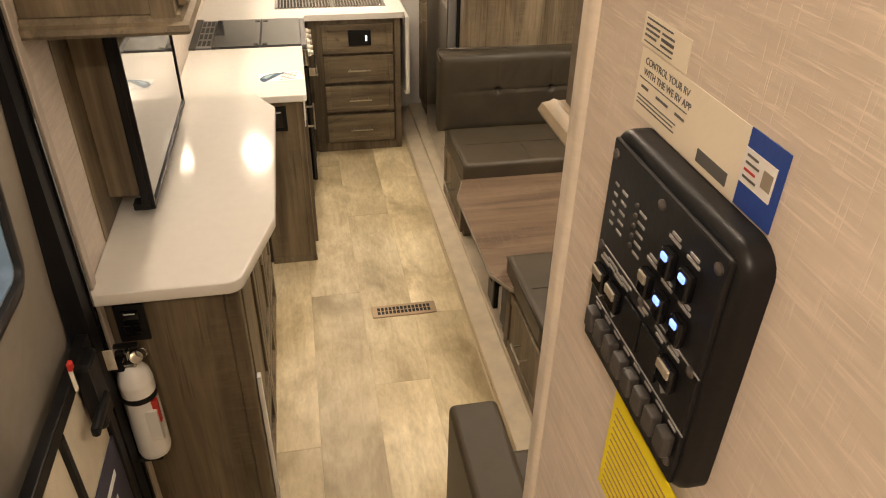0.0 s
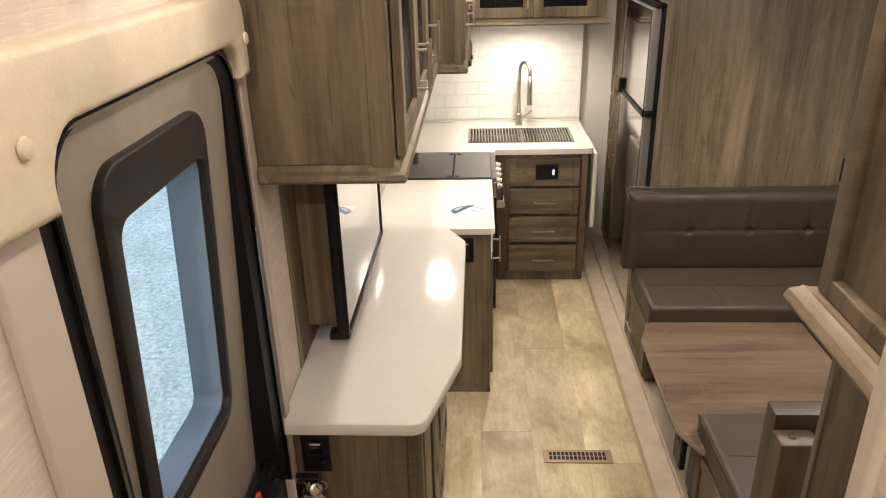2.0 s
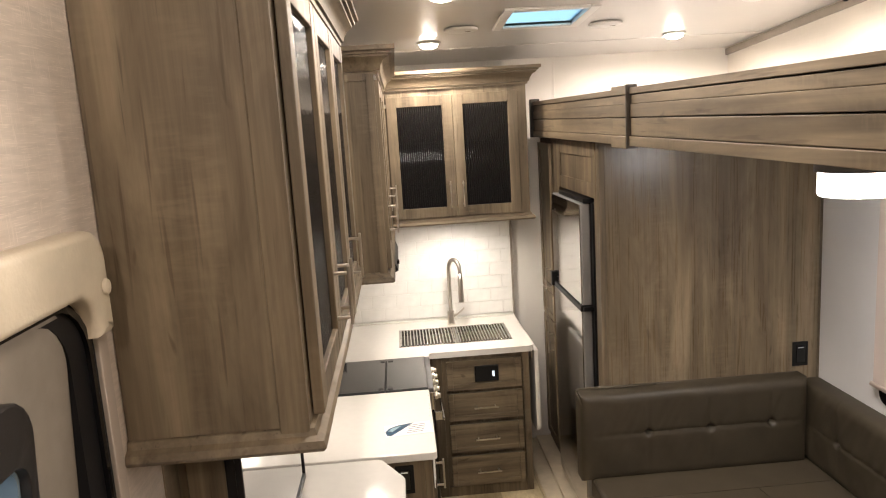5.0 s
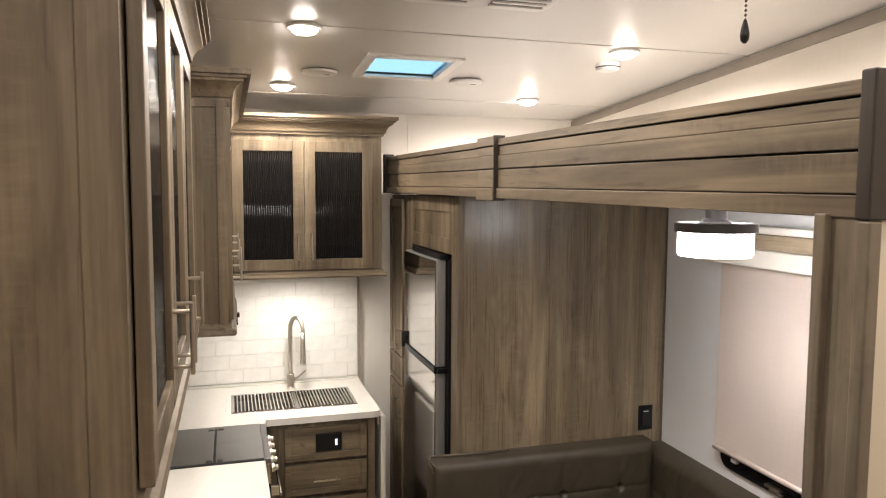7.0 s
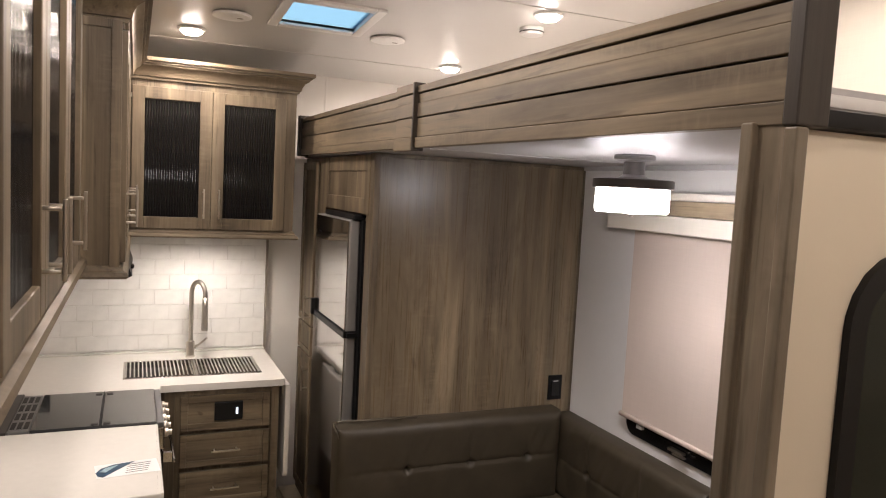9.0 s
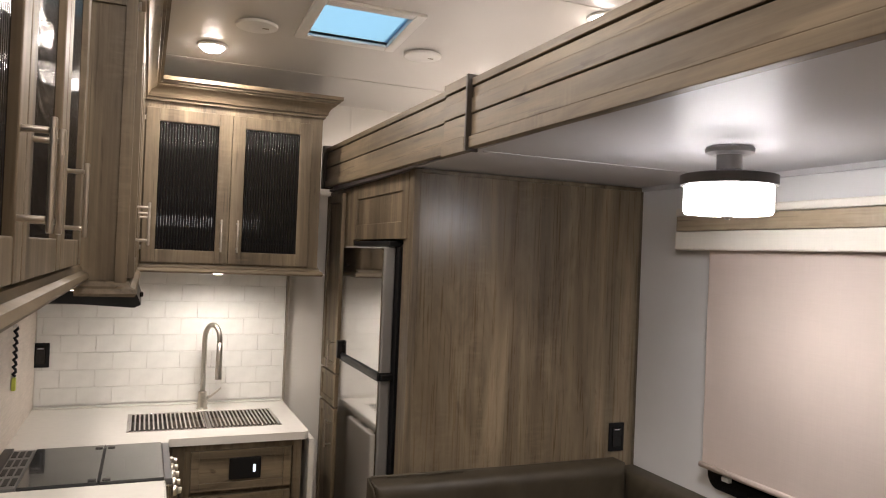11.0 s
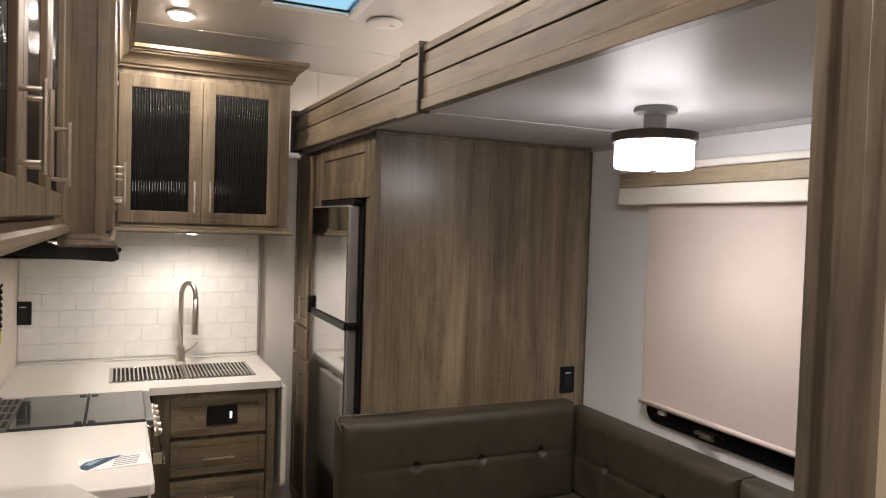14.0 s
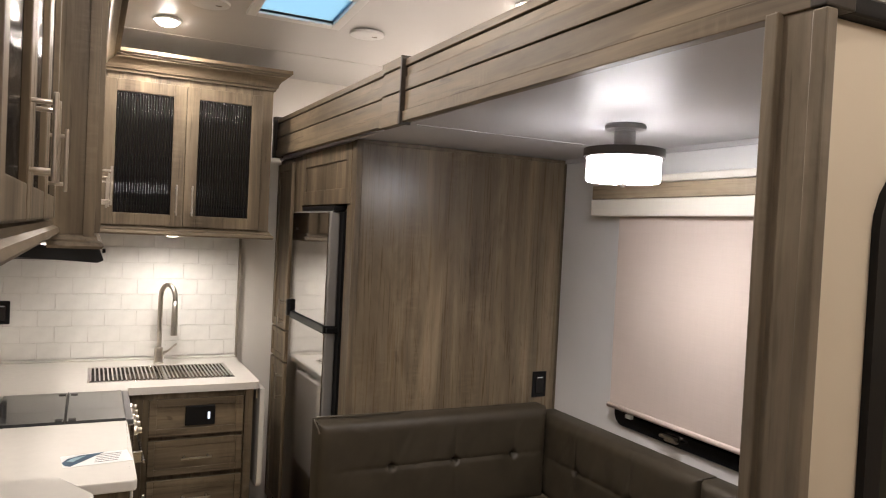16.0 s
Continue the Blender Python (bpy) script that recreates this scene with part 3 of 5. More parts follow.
# outer face of the slide room's end, with its black-framed window
end_hole = [(p.x, p.y) for p in rounded([(1.09, 1.1), (1.85, 1.1), (1.85, 1.818), (1.09, 1.818)], 0.10)]
structure("wall_slide_end", plate([(0.926, 0.0), (2.15, 0.0), (2.15, 2.034), (0.926, 2.034)], [end_hole], 0.04), exterior, "cream gelcoat outer end of the slide room", pose(0, 1.945, 0))
w2 = tagged(new("window_2"), "black framed window with rounded corners and dark glass", "window", "", "structure")
w2.location = (1.45, 1.94, 1.45)
o_ring = [(p.x, p.y) for p in rounded([(1.06, 1.07), (1.88, 1.07), (1.88, 1.85), (1.06, 1.85)], 0.13)]
i_ring = [(p.x, p.y) for p in rounded([(1.1, 1.11), (1.84, 1.11), (1.84, 1.81), (1.1, 1.81)], 0.09)]
part("window_frame", plate(o_ring, [i_ring], 0.022), black, w2, "", pose(0, 1.931, 0))
part("pane", plate([(p.x, p.y) for p in rounded([(1.085, 1.095), (1.855, 1.095), (1.855, 1.825), (1.085, 1.825)], 0.1)], [], 0.006), night_glass, w2, "dark glass", pose(0, 1.955, 0))
seal = structure("trim_slide_seal", boxes([(0.943, 2.15, 1.92, 1.97, 2.036, 2.064)], 0.006), rubber, "black rubber seal on top of the slide room")
# Shade on the pale roof edge is put in as the wall's grey
part("roof_edge", boxes([(0.944, 2.15, 1.925, 1.99, 2.066, 2.088)], 0.006), grey_wall, seal, "roof edging, greyed for shade")

# ---- fascia round the slide opening ----
val = thing("slide_fascia", (0.92, 3.6, 0.04), "grey-brown stained timber fascia round the slide room opening", "fascia")


BOARDS = ((2.036, 2.071, -0.007), (2.073, 2.137, 0.0), (2.141, 2.187, -0.002), (2.188, 2.219, 0.003), (2.223, 2.246, -0.003))


def rising(ob):
    """The slide opening's head climbs slightly towards the far end."""
    for v in ob.data.vertices:
        v.co.z += 0.009 * (v.co.y - 1.93)
    return ob


def fascia(y0, y1, x, lift=0.0):
    for z0, z1, dx in BOARDS:
        rising(part("board", boxes([(x + dx, x + 0.022, y0, y1, z0 - lift * (z0 < 2.04), z1 + lift * (z1 > 2.24))], 0.002), wood_y, val))
    # Near-black sheet stands in for the shade in the board gaps
    rising(part("backing", boxes([(x + 0.022, x + 0.034, y0, y1, 2.042, 2.238)]), wood_darkened, val))


fascia(1.94, 3.5, 0.889)
fascia(3.484, 3.66, 0.878, 0.01)
fascia(3.661, 5.33, 0.89)
rising(part("collar_edge", boxes([(0.872, 0.915, 3.472, 3.484, 2.026, 2.258)], 0.002), wood_darkened, val, "dark edge of the raised section"))
# The block's shaded end face is drawn by its darkened colour
rising(part("end_block", boxes([(0.879, 0.944, 1.912, 1.94, 2.034, 2.258)], 0.003), wood_darkened, val, "dark timber end block"))
rising(part("end_block", boxes([(0.87, 0.93, 5.33, 5.37, 2.03, 2.262)], 0.004), wood_darkened, val, "dark timber end block"))
part("post", boxes([(0.886, 0.925, 1.93, 1.992, 0.04, 2.042)], 0.003), wood_post, val)
part("post_edge", boxes([(0.873, 0.915, 1.988, 2.012, 0.04, 2.042)], 0.003), wood_post, val)
part("post_edge", boxes([(0.88, 0.904, 1.911, 1.936, 0.04, 2.032)], 0.003), wood_post, val)

# ---- slide room: window with shade ----
w1 = tagged(new("window_1"), "black framed window behind a lowered roller shade", "window", "", "structure")
w1.location = (2.0, 2.95, 1.3)
ring_o = [(p.x, p.y) for p in rounded([(-3.605, 0.912), (-2.24, 0.912), (-2.24, 1.79), (-3.605, 1.79)], 0.05)]
ring_i = [(p.x, p.y) for p in rounded([(-3.56, 0.962), (-2.30, 0.962), (-2.30, 1.75), (-3.56, 1.75)], 0.04)]
part("window_frame", plate(ring_o, [ring_i], 0.03), black_gloss, w1, "glossy black frame", pose(1.972, 0, 0, 0, 0, -90))
part("pane", boxes([(2.02, 2.026, 2.29, 3.58, 0.94, 1.76)]), night_glass, w1)
part("latch", boxes([(1.948, 1.972, 3.235, 3.315, 0.936, 0.948), (1.94, 1.956, 3.215, 3.28, 0.931, 0.939)], 0.003), nickel, w1, "small metal latch")
part("latch", boxes([(1.955, 1.972, 3.485, 3.52, 0.955, 0.972)], 0.003), white_plastic, w1)
shade = thing("roller_shade", (1.97, 3.0, 0.98), "pale pink-beige roller shade drawn down over the window", "roller shade")
sb = bmesh.new()
g = [[sb.verts.new((1.949 + 0.002 * math.sin(y * 7 + z * 3), y, z)) for z in np.linspace(0.99, 1.80, 8)] for y in np.linspace(2.26, 3.61, 30)]
for a, b in zip(g, g[1:]):
    for j in range(7):
        sb.faces.new((a[j], a[j + 1], b[j + 1], b[j]))
ext = bmesh.ops.extrude_face_region(sb, geom=list(sb.faces))
bmesh.ops.translate(sb, vec=(0.003, 0, 0), verts=[v for v in ext["geom"] if isinstance(v, bmesh.types.BMVert)])
bmesh.ops.recalc_face_normals(sb, faces=list(sb.faces))
part("cloth", sb, shade_cloth, shade)
part("hem_bar", tube([(1.95, 2.25, 0.99), (1.95, 3.62, 0.99)], 0.011), shade_cloth, shade)
box = thing("window_valance", (1.95, 3.0, 1.79), "padded cream window valance with a timber stripe", "valance")
part("lower_pad", boxes([(1.905, 1.984, 2.15, 3.755, 1.785, 1.855)], 0.006), cream_wall, box)
part("timber_strip", boxes([(1.909, 1.984, 2.15, 3.753, 1.857, 1.915)], 0.003), shade_wood, box, "light timber strip")
part("upper_pad", boxes([(1.905, 1.984, 2.15, 3.755, 1.917, 1.945)], 0.006), cream_wall, box)

# ---- slide room: drum lamp ----
LX, LY = 1.475, 3.04
dl = thing("ceiling_lamp", (LX, LY, 2.05), "drum ceiling lamp with glowing white shade and bronze rim", "ceiling lamp")
part("canopy", lathe([(0.062, 0.0), (0.066, -0.006), (0.064, -0.016), (0.045, -0.022)], (LX, LY, 2.054)), lamp_metal, dl)
part("stem", lathe([(0.034, 0.0), (0.034, -0.045), (0.05, -0.055), (0.05, -0.062)], (LX, LY, 2.036)), lamp_metal, dl)
part("rim", lathe([(0.117, 0.0), (0.128, -0.003), (0.128, -0.03), (0.119, -0.033)], (LX, LY, 1.978), ring=True), steel_dark, dl, "dark bronze rim")
part("shade", lathe([(0.108, 0.0), (0.116, -0.004), (0.117, -0.084), (0.112, -0.092), (0.03, -0.094)], (LX, LY, 1.962)), drum_glow, dl, "glowing white glass shade")
bulb = bpy.data.lights.new("drum_lamp_light", "SPOT")
bulb.energy, bulb.color, bulb.shadow_soft_size, bulb.spot_size, bulb.spot_blend = 26.0, (1.0, 0.93, 0.86), 0.09, radians(156), 0.8
new("drum_lamp_light", bulb).location = (LX, LY, 1.855)
# Added disc that keeps most of the shade's light off the ceiling
part("uplight_block", lathe([(0.05, 0.004), (0.1, 0.003), (0.1, 0.0), (0.05, 0.0)], (LX, LY, 1.968)), steel_dark, dl)
part("finial", lathe([(0.016, 0.0), (0.016, -0.004), (0.008, -0.008), (0.006, -0.013)], (LX, LY, 1.868)), nickel, dl)

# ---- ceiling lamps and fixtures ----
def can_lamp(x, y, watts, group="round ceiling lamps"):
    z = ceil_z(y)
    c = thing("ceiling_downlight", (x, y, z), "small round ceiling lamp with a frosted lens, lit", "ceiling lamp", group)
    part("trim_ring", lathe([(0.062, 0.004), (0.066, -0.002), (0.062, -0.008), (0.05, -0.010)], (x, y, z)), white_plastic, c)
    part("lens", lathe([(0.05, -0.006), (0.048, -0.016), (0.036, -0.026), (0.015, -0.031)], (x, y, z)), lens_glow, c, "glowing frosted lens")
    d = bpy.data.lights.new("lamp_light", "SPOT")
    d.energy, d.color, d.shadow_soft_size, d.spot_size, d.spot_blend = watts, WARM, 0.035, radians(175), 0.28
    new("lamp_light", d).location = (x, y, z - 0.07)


CAN = 21.0
for x, y, w in ((0.25, 3.82, CAN), (0.24, 4.81, 18.0), (1.62, 4.92, 16.0), (1.61, 3.86, CAN), (0.25, 2.5, CAN), (1.6, 2.5, CAN)):
    can_lamp(x, y, w)
# Unseen lamps, added to brighten the partition, door side and slide end
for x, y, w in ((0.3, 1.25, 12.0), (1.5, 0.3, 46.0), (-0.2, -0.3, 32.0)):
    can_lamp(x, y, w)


def tilted(bm):
    for v in bm.verts:
        v.co.z += ceil_z(v.co.y)
    return bm


rl = tagged(new("window_3"), "square roof light with a white frame and blue daylight", "window", "", "structure")
rl.location = (0.76, 4.33, 2.64)
fr = bmesh.new()
for x0, x1, y0, y1 in ((0.545, 0.59, 4.12, 4.54), (0.935, 0.98, 4.12, 4.54), (0.59, 0.935, 4.12, 4.165), (0.59, 0.935, 4.495, 4.54)):
    bm_box(x0, x1, y0, y1, -0.012, 0.002, 0.004, 2, fr)
part("window_frame", tilted(fr), white_plastic, rl)
part("shaft", tilted(boxes([(0.575, 0.586, 4.15, 4.51, 0.0, 0.012), (0.939, 0.95, 4.15, 4.51, 0.0, 0.012), (0.586, 0.939, 4.149, 4.16, 0.0, 0.012), (0.586, 0.939, 4.50, 4.511, 0.0, 0.012)])), white_plastic, rl)
part("pane", tilted(boxes([(0.587, 0.938, 4.161, 4.499, 0.013, 0.017)])), sky_glass, rl, "blue tinted dome")

for x, y in ((0.385, 4.49), (1.12, 4.54)):
    s = thing("ceiling_speaker", (x, y, ceil_z(y)), "flat round white ceiling speaker", "speaker", "ceiling speakers")
    part("grille", lathe([(0.075, 0.002), (0.085, -0.003), (0.082, -0.012), (0.07, -0.016), (0.02, -0.018)], (x, y, ceil_z(y))), white_plastic, s)
    part("mark", boxes([(x + 0.02, x + 0.045, y - 0.02, y - 0.012, ceil_z(y) - 0.0195, ceil_z(y) - 0.017)]), trim_taupe, s)
sd = thing("smoke_detector", (1.65, 4.07, ceil_z(4.07)), "round white smoke detector on the ceiling", "detector")
part("body", lathe([(0.055, 0.002), (0.056, -0.012), (0.05, -0.03), (0.03, -0.036)], (1.65, 4.07, ceil_z(4.07))), white_plastic, sd)
part("vent_ring", lathe([(0.053, -0.013), (0.0565, -0.015), (0.0535, -0.02)], (1.65, 4.07, ceil_z(4.07))), charcoal, sd)

ac = thing("air_conditioner", (0.76, 3.2, ceil_z(3.2)), "white ceiling air conditioner panel with two slatted vents", "air conditioner")
part("panel", tilted(slab([(0.50, 2.83), (1.02, 2.83), (1.02, 3.39), (0.50, 3.39)], -0.028, 0.002, 0.05, 0.008)), white_plastic, ac)
for x0 in (0.535, 0.80):
    v = part("vent", tilted(boxes([(x0, x0 + 0.185, 2.93, 3.35, -0.031, -0.027)])), charcoal, ac, "dark slatted vent")
    for i in range(12):
        y = 2.945 + i * 0.035
        part("slat", tilted(boxes([(x0, x0 + 0.185, y, y + 0.014, -0.036, -0.029)])), white_plastic, v)

ch = thing("pull_chain", (0.88, 2.2, ceil_z(2.2)), "beaded metal pull chain with a dark wooden knob", "pull chain")
links = bmesh.new()
for i in range(49):
    z = ceil_z(2.2) - 0.004 - i * 0.0085
    lathe([(0.001, 0.003), (0.003, 0.0), (0.001, -0.003)], (0.88, 2.2, z), 6, links)
part("chain", links, charcoal, ch)
zk = ceil_z(2.2) - 0.412
part("knob", lathe([(0.003, 0.0), (0.006, -0.01), (0.0085, -0.025), (0.0075, -0.036), (0.003, -0.042)], (0.88, 2.2, zk), 16), black, ch, "dark wooden knob")

# ---- kitchen, left side ----
BASE_TOP = 0.868


# tall bar unit by the door
bar = thing("bar_cabinet", (-0.3, 2.6, 0.0), "grey-brown timber bar-height cabinet by the entry door", "cabinet")
part("body", boxes([(LEFT + 0.002, -0.135, 2.015, 3.15, 0.0, 0.992)], 0.003), wood_z, bar)
part("corner_post", boxes([(-0.16, -0.118, 2.004, 2.05, 0.0, 0.992)], 0.006), wood_z, bar)
part("end_panel", boxes([(LEFT + 0.002, -0.16, 2.008, 2.016, 0.0, 0.99)], 0.001), wood_z, bar)
for i, y in enumerate((2.055, 2.42, 2.79)):
    shaker(bar, front(-0.135, y, 0.30, FACE_RIGHT), 0.355, 0.67, handle=(0.30, 0.50, 0.13, True))
    part("drawer", frame_bm(0.355, 0.2, 0.045), wood_z, bar, "", front(-0.135, y, 0.08, FACE_RIGHT))
part("ajar_panel", boxes([(-0.115, -0.103, 2.035, 2.06, 0.03, 0.62)], 0.002), white_plastic, bar, "white edge of a lower panel")
top1 = thing("bar_counter", (-0.25, 2.6, 0.995), "white solid-surface bar top with clipped corners", "countertop")
part("slab", slab([(LEFT + 0.001, 1.945), (-0.105, 1.945), (-0.018, 2.25), (-0.018, 3.08), (-0.10, 3.23), (LEFT + 0.001, 3.23)], 0.994, 1.03, [0, 0.045, 0.03, 0.04, 0.03, 0], 0.006), quartz, top1)
outlet((-0.397, 2.008, 0.89), front(-0.397, 2.0075, 0.893), "black outlet on the end of the bar cabinet")

# fire extinguisher
fe = thing("fire_extinguisher", (-0.425, 1.95, 0.5), "small white fire extinguisher strapped to the wall bracket", "fire extinguisher")
EX, EY = -0.412, 1.95
part("cylinder", lathe([(0.03, 0.0), (0.042, 0.006), (0.045, 0.02), (0.045, 0.275), (0.04, 0.302), (0.028, 0.32), (0.016, 0.33)], (EX, EY, 0.47)), white_enamel, fe, "white enamelled cylinder")
part("valve", boxes([(EX - 0.018, EX + 0.018, EY - 0.016, EY + 0.016, 0.795, 0.815), (EX - 0.01, EX + 0.01, EY - 0.01, EY + 0.01, 0.815, 0.85)], 0.005), steel, fe, "chrome valve")
part("pin_ring", tube([(EX + 0.04 + 0.014 * math.cos(a), EY - 0.02, 0.85 + 0.014 * math.sin(a)) for a in np.linspace(0, math.tau, 17)], 0.002, 6), steel, fe, "chrome pull ring")
part("collar", boxes([(EX - 0.05, EX - 0.012, EY - 0.02, EY + 0.03, 0.79, 0.812)], 0.004), black, fe)
part("gauge", lathe([(0.012, 0.0), (0.016, 0.003), (0.016, 0.012), (0.01, 0.014)], (0, 0, 0), 16), nickel, fe, "", pose(EX + 0.02, EY - 0.012, 0.83, 60, 0, 30))
part("lever", boxes([(EX - 0.03, EX + 0.035, EY - 0.008, EY + 0.008, 0.835, 0.845), (EX - 0.03, EX + 0.03, EY - 0.008, EY + 0.008, 0.858, 0.867)], 0.003), black, fe)
part("strap", lathe([(0.0465, 0.0), (0.048, 0.002), (0.048, 0.016), (0.0465, 0.018)], (EX, EY, 0.69)), black, fe, "black strap")
part("bracket", boxes([(-0.479, -0.462, EY - 0.02, EY + 0.02, 0.44, 0.82), (-0.47, -0.39, EY - 0.03, EY + 0.03, 0.455, 0.469)], 0.004), black, fe)
part("label", boxes([(EX + 0.012, EX + 0.043, EY - 0.044, EY - 0.02, 0.55, 0.66)], 0.001), white_plastic, fe, "printed paper label")
part("red_mark", boxes([(EX + 0.032, EX + 0.0475, EY - 0.034, EY - 0.02, 0.61, 0.69)], 0.001), red, fe, "red printed mark")
part("tag", boxes([(EX - 0.055, EX - 0.022, EY - 0.036, EY - 0.033, 0.815, 0.88)], 0.001), paper, fe, "paper tag")

# television in its niche
niche = thing("niche_panel", (-0.47, 2.7, 1.03), "grey-brown timber back panel below the wall cabinet", "panel")
part("board", boxes([(LEFT + 0.001, -0.462, 2.19, 3.57, 1.031, 1.618)]), wood_z, niche)
tv = thing("television", (-0.36, 2.65, 1.06), "slim black flat television with a glossy screen on a wall box", "television")
part("wall_box", boxes([(-0.461, -0.375, 2.31, 2.95, 1.10, 1.612)], 0.003), wood_z, tv, "timber mounting box")
part("back_shell", boxes([(-0.375, -0.35, 2.285, 3.06, 1.075, 1.60)], 0.006), black, tv)
part("screen", boxes([(-0.351, -0.343, 2.292, 3.05, 1.09, 1.59)], 0.001), plain("television_screen", (0.012, 0.012, 0.012), 0.05, 0.05, bump=0.0, coat=1.0), tv, "glossy dark screen")
part("bezel", boxes([(-0.352, -0.338, 2.28, 3.062, 1.07, 1.088), (-0.352, -0.338, 2.28, 2.29, 1.088, 1.60), (-0.352, -0.338, 3.052, 3.062, 1.088, 1.60)], 0.002), black, tv)
part("foot_bracket", boxes([(-0.40, -0.352, 2.29, 2.33, 1.062, 1.085)], 0.004), black, tv)

# wall cabinets
CROWN = [(0.0, 0.0), (0.01, 0.0), (0.011, 0.012), (0.019, 0.014), (0.022, 0.03), (0.034, 0.05), (0.054, 0.062), (0.055, 0.07), (0.065, 0.072), (0.066, 0.081), (0.078, 0.083), (0.078, 0.1), (0.0, 0.1)]
BOTTOM = [(-0.02, -0.014), (0.022, -0.014), (0.028, -0.006), (0.024, 0.006), (0.012, 0.012), (0.008, 0.024), (0.0, 0.028), (-0.02, 0.028)]


def lifted(profile, z):
    return [(o, z + h) for o, h in profile]


ua = thing("wall_cabinet", (-0.32, 2.8, 1.64), "long grey-brown timber wall cabinet with three dark reeded glass doors", "cabinet", "wall cabinets")
part("body", boxes([(LEFT + 0.002, -0.166, 2.06, 3.575, 1.64, 2.47)], 0.002), wood_z, ua)
part("end_panel", boxes([(LEFT + 0.002, -0.205, 2.054, 2.061, 1.665, 2.47)], 0.001), wood_z, ua)
part("corner_stile", boxes([(-0.206, -0.154, 2.05, 2.062, 1.64, 2.47)], 0.003), wood_z, ua)
part("face_frame", boxes([(-0.166, -0.154, 2.062, 2.10, 1.64, 2.47), (-0.166, -0.154, 3.34, 3.575, 1.64, 2.47), (-0.166, -0.154, 2.10, 3.34, 2.43, 2.47), (-0.166, -0.154, 2.10, 3.34, 1.64, 1.68)], 0.002), wood_z, ua)
for y, near in ((2.087, False), (2.512, True), (2.937, True)):
    shaker(ua, front(-0.151, y, 1.672, FACE_RIGHT), 0.42, 0.77, glass=True, rail=0.055, handle=(0.045 if near else 0.375, 0.06, 0.135, True))
part("bottom_trim", sweep(lifted(BOTTOM, 1.638), [(-0.154, 3.6), (-0.154, 2.06), (LEFT, 2.06)][::-1]), wood_y, ua)
part("crown", sweep(lifted(CROWN, 2.47), [(LEFT, 2.06), (-0.154, 2.06), (-0.154, 3.575)]), wood_y, ua)

ub = thing("wall_cabinet", (-0.25, 4.3, 1.6), "deep grey-brown timber wall cabinet over the cooker", "cabinet", "wall cabinets")
part("body", boxes([(LEFT + 0.002, -0.04, 3.582, 5.0, 1.6, 2.37)], 0.002), wood_z, ub)
part("end_frame", boxes([(-0.066, -0.036, 3.574, 3.584, 1.62, 2.37), (-0.158, -0.066, 3.574, 3.584, 2.345, 2.37)], 0.001), wood_z, ub)
for i, y in enumerate((3.62, 4.08, 4.54)):
    shaker(ub, front(-0.04, y, 1.63, FACE_RIGHT), 0.45, 0.72, handle=(0.335, 0.09, 0.135, True))
part("bottom_trim", sweep(lifted(BOTTOM, 1.598), [(-0.158, 3.585), (-0.038, 3.585), (-0.038, 5.0)]), wood_y, ub)
part("crown", sweep(lifted(CROWN, 2.365), [(LEFT, 3.59), (-0.03, 3.59), (-0.03, 4.99), (0.79, 4.99), (0.79, BACK)][:3]), wood_y, ub)

uc = thing("wall_cabinet", (0.38, 5.25, 1.61), "grey-brown timber corner wall cabinet with two dark reeded glass doors", "cabinet", "wall cabinets")
part("body", boxes([(-0.035, 0.785, 5.015, BACK, 1.615, 2.375)], 0.002), wood_z, uc)
part("face_frame", boxes([(-0.035, 0.0, 5.0, 5.016, 1.615, 2.375), (0.72, 0.785, 5.0, 5.016, 1.615, 2.375), (0.0, 0.72, 5.0, 5.016, 2.32, 2.375), (0.0, 0.72, 5.0, 5.016, 1.615, 1.66)], 0.002), wood_z, uc)
for x, hx in ((-0.014, 0.338), (0.361, 0.036)):
    shaker(uc, front(x, 5.0, 1.645), 0.372, 0.693, glass=True, rail=0.058, handle=(hx, 0.055, 0.15, True))
part("bottom_trim", sweep(lifted(BOTTOM, 1.613), [(-0.035, 5.005), (0.785, 5.005), (0.785, BACK)]), wood_x, uc)
part("crown", sweep(lifted(CROWN, 2.372), [(-0.03, 4.995), (0.785, 4.995), (0.785, BACK)]), wood_x, uc)
for z in (2.28, 1.70):
    part("hinge", boxes([(-0.03, 0.0, 4.985, 4.995, z, z + 0.02)], 0.002), nickel, uc)



def puck_lamp(x, y, z, watts):
    p = thing("undercabinet_lamp", (x, y, z), "small round lamp under the wall cabinet, lit", "lamp", "lamps under the wall cabinets")
    part("ring", lathe([(0.036, 0.0), (0.038, -0.004), (0.034, -0.012), (0.028, -0.013)], (x, y, z)), white_plastic, p)
    part("lens", lathe([(0.028, -0.010), (0.027, -0.013), (0.012, -0.015)], (x, y, z)), lens_glow, p, "glowing lens")
    d = bpy.data.lights.new("undercabinet_light", "SPOT")
    d.energy, d.color, d.shadow_soft_size, d.spot_size, d.spot_blend = watts, (1.0, 0.9, 0.77), 0.05, radians(172), 0.6
    new("undercabinet_light", d).location = (x, y, z - 0.028)


puck_lamp(0.33, 5.1, 1.608, 16.0)
puck_lamp(-0.165, 3.80, 1.599, 10.0)

# cooker hood
hd = thing("cooker_hood", (-0.25, 4.45, 1.5), "slim black cooker hood under the wall cabinet", "cooker hood")
hb = bmesh.new()
hv = [hb.verts.new(p) for p in ((-0.44, 4.12, 1.59), (-0.05, 4.12, 1.59), (-0.015, 4.12, 1.56), (0.0, 4.12, 1.52), (-0.02, 4.12, 1.51), (-0.44, 4.12, 1.535))]
hf = hb.faces.new(hv)
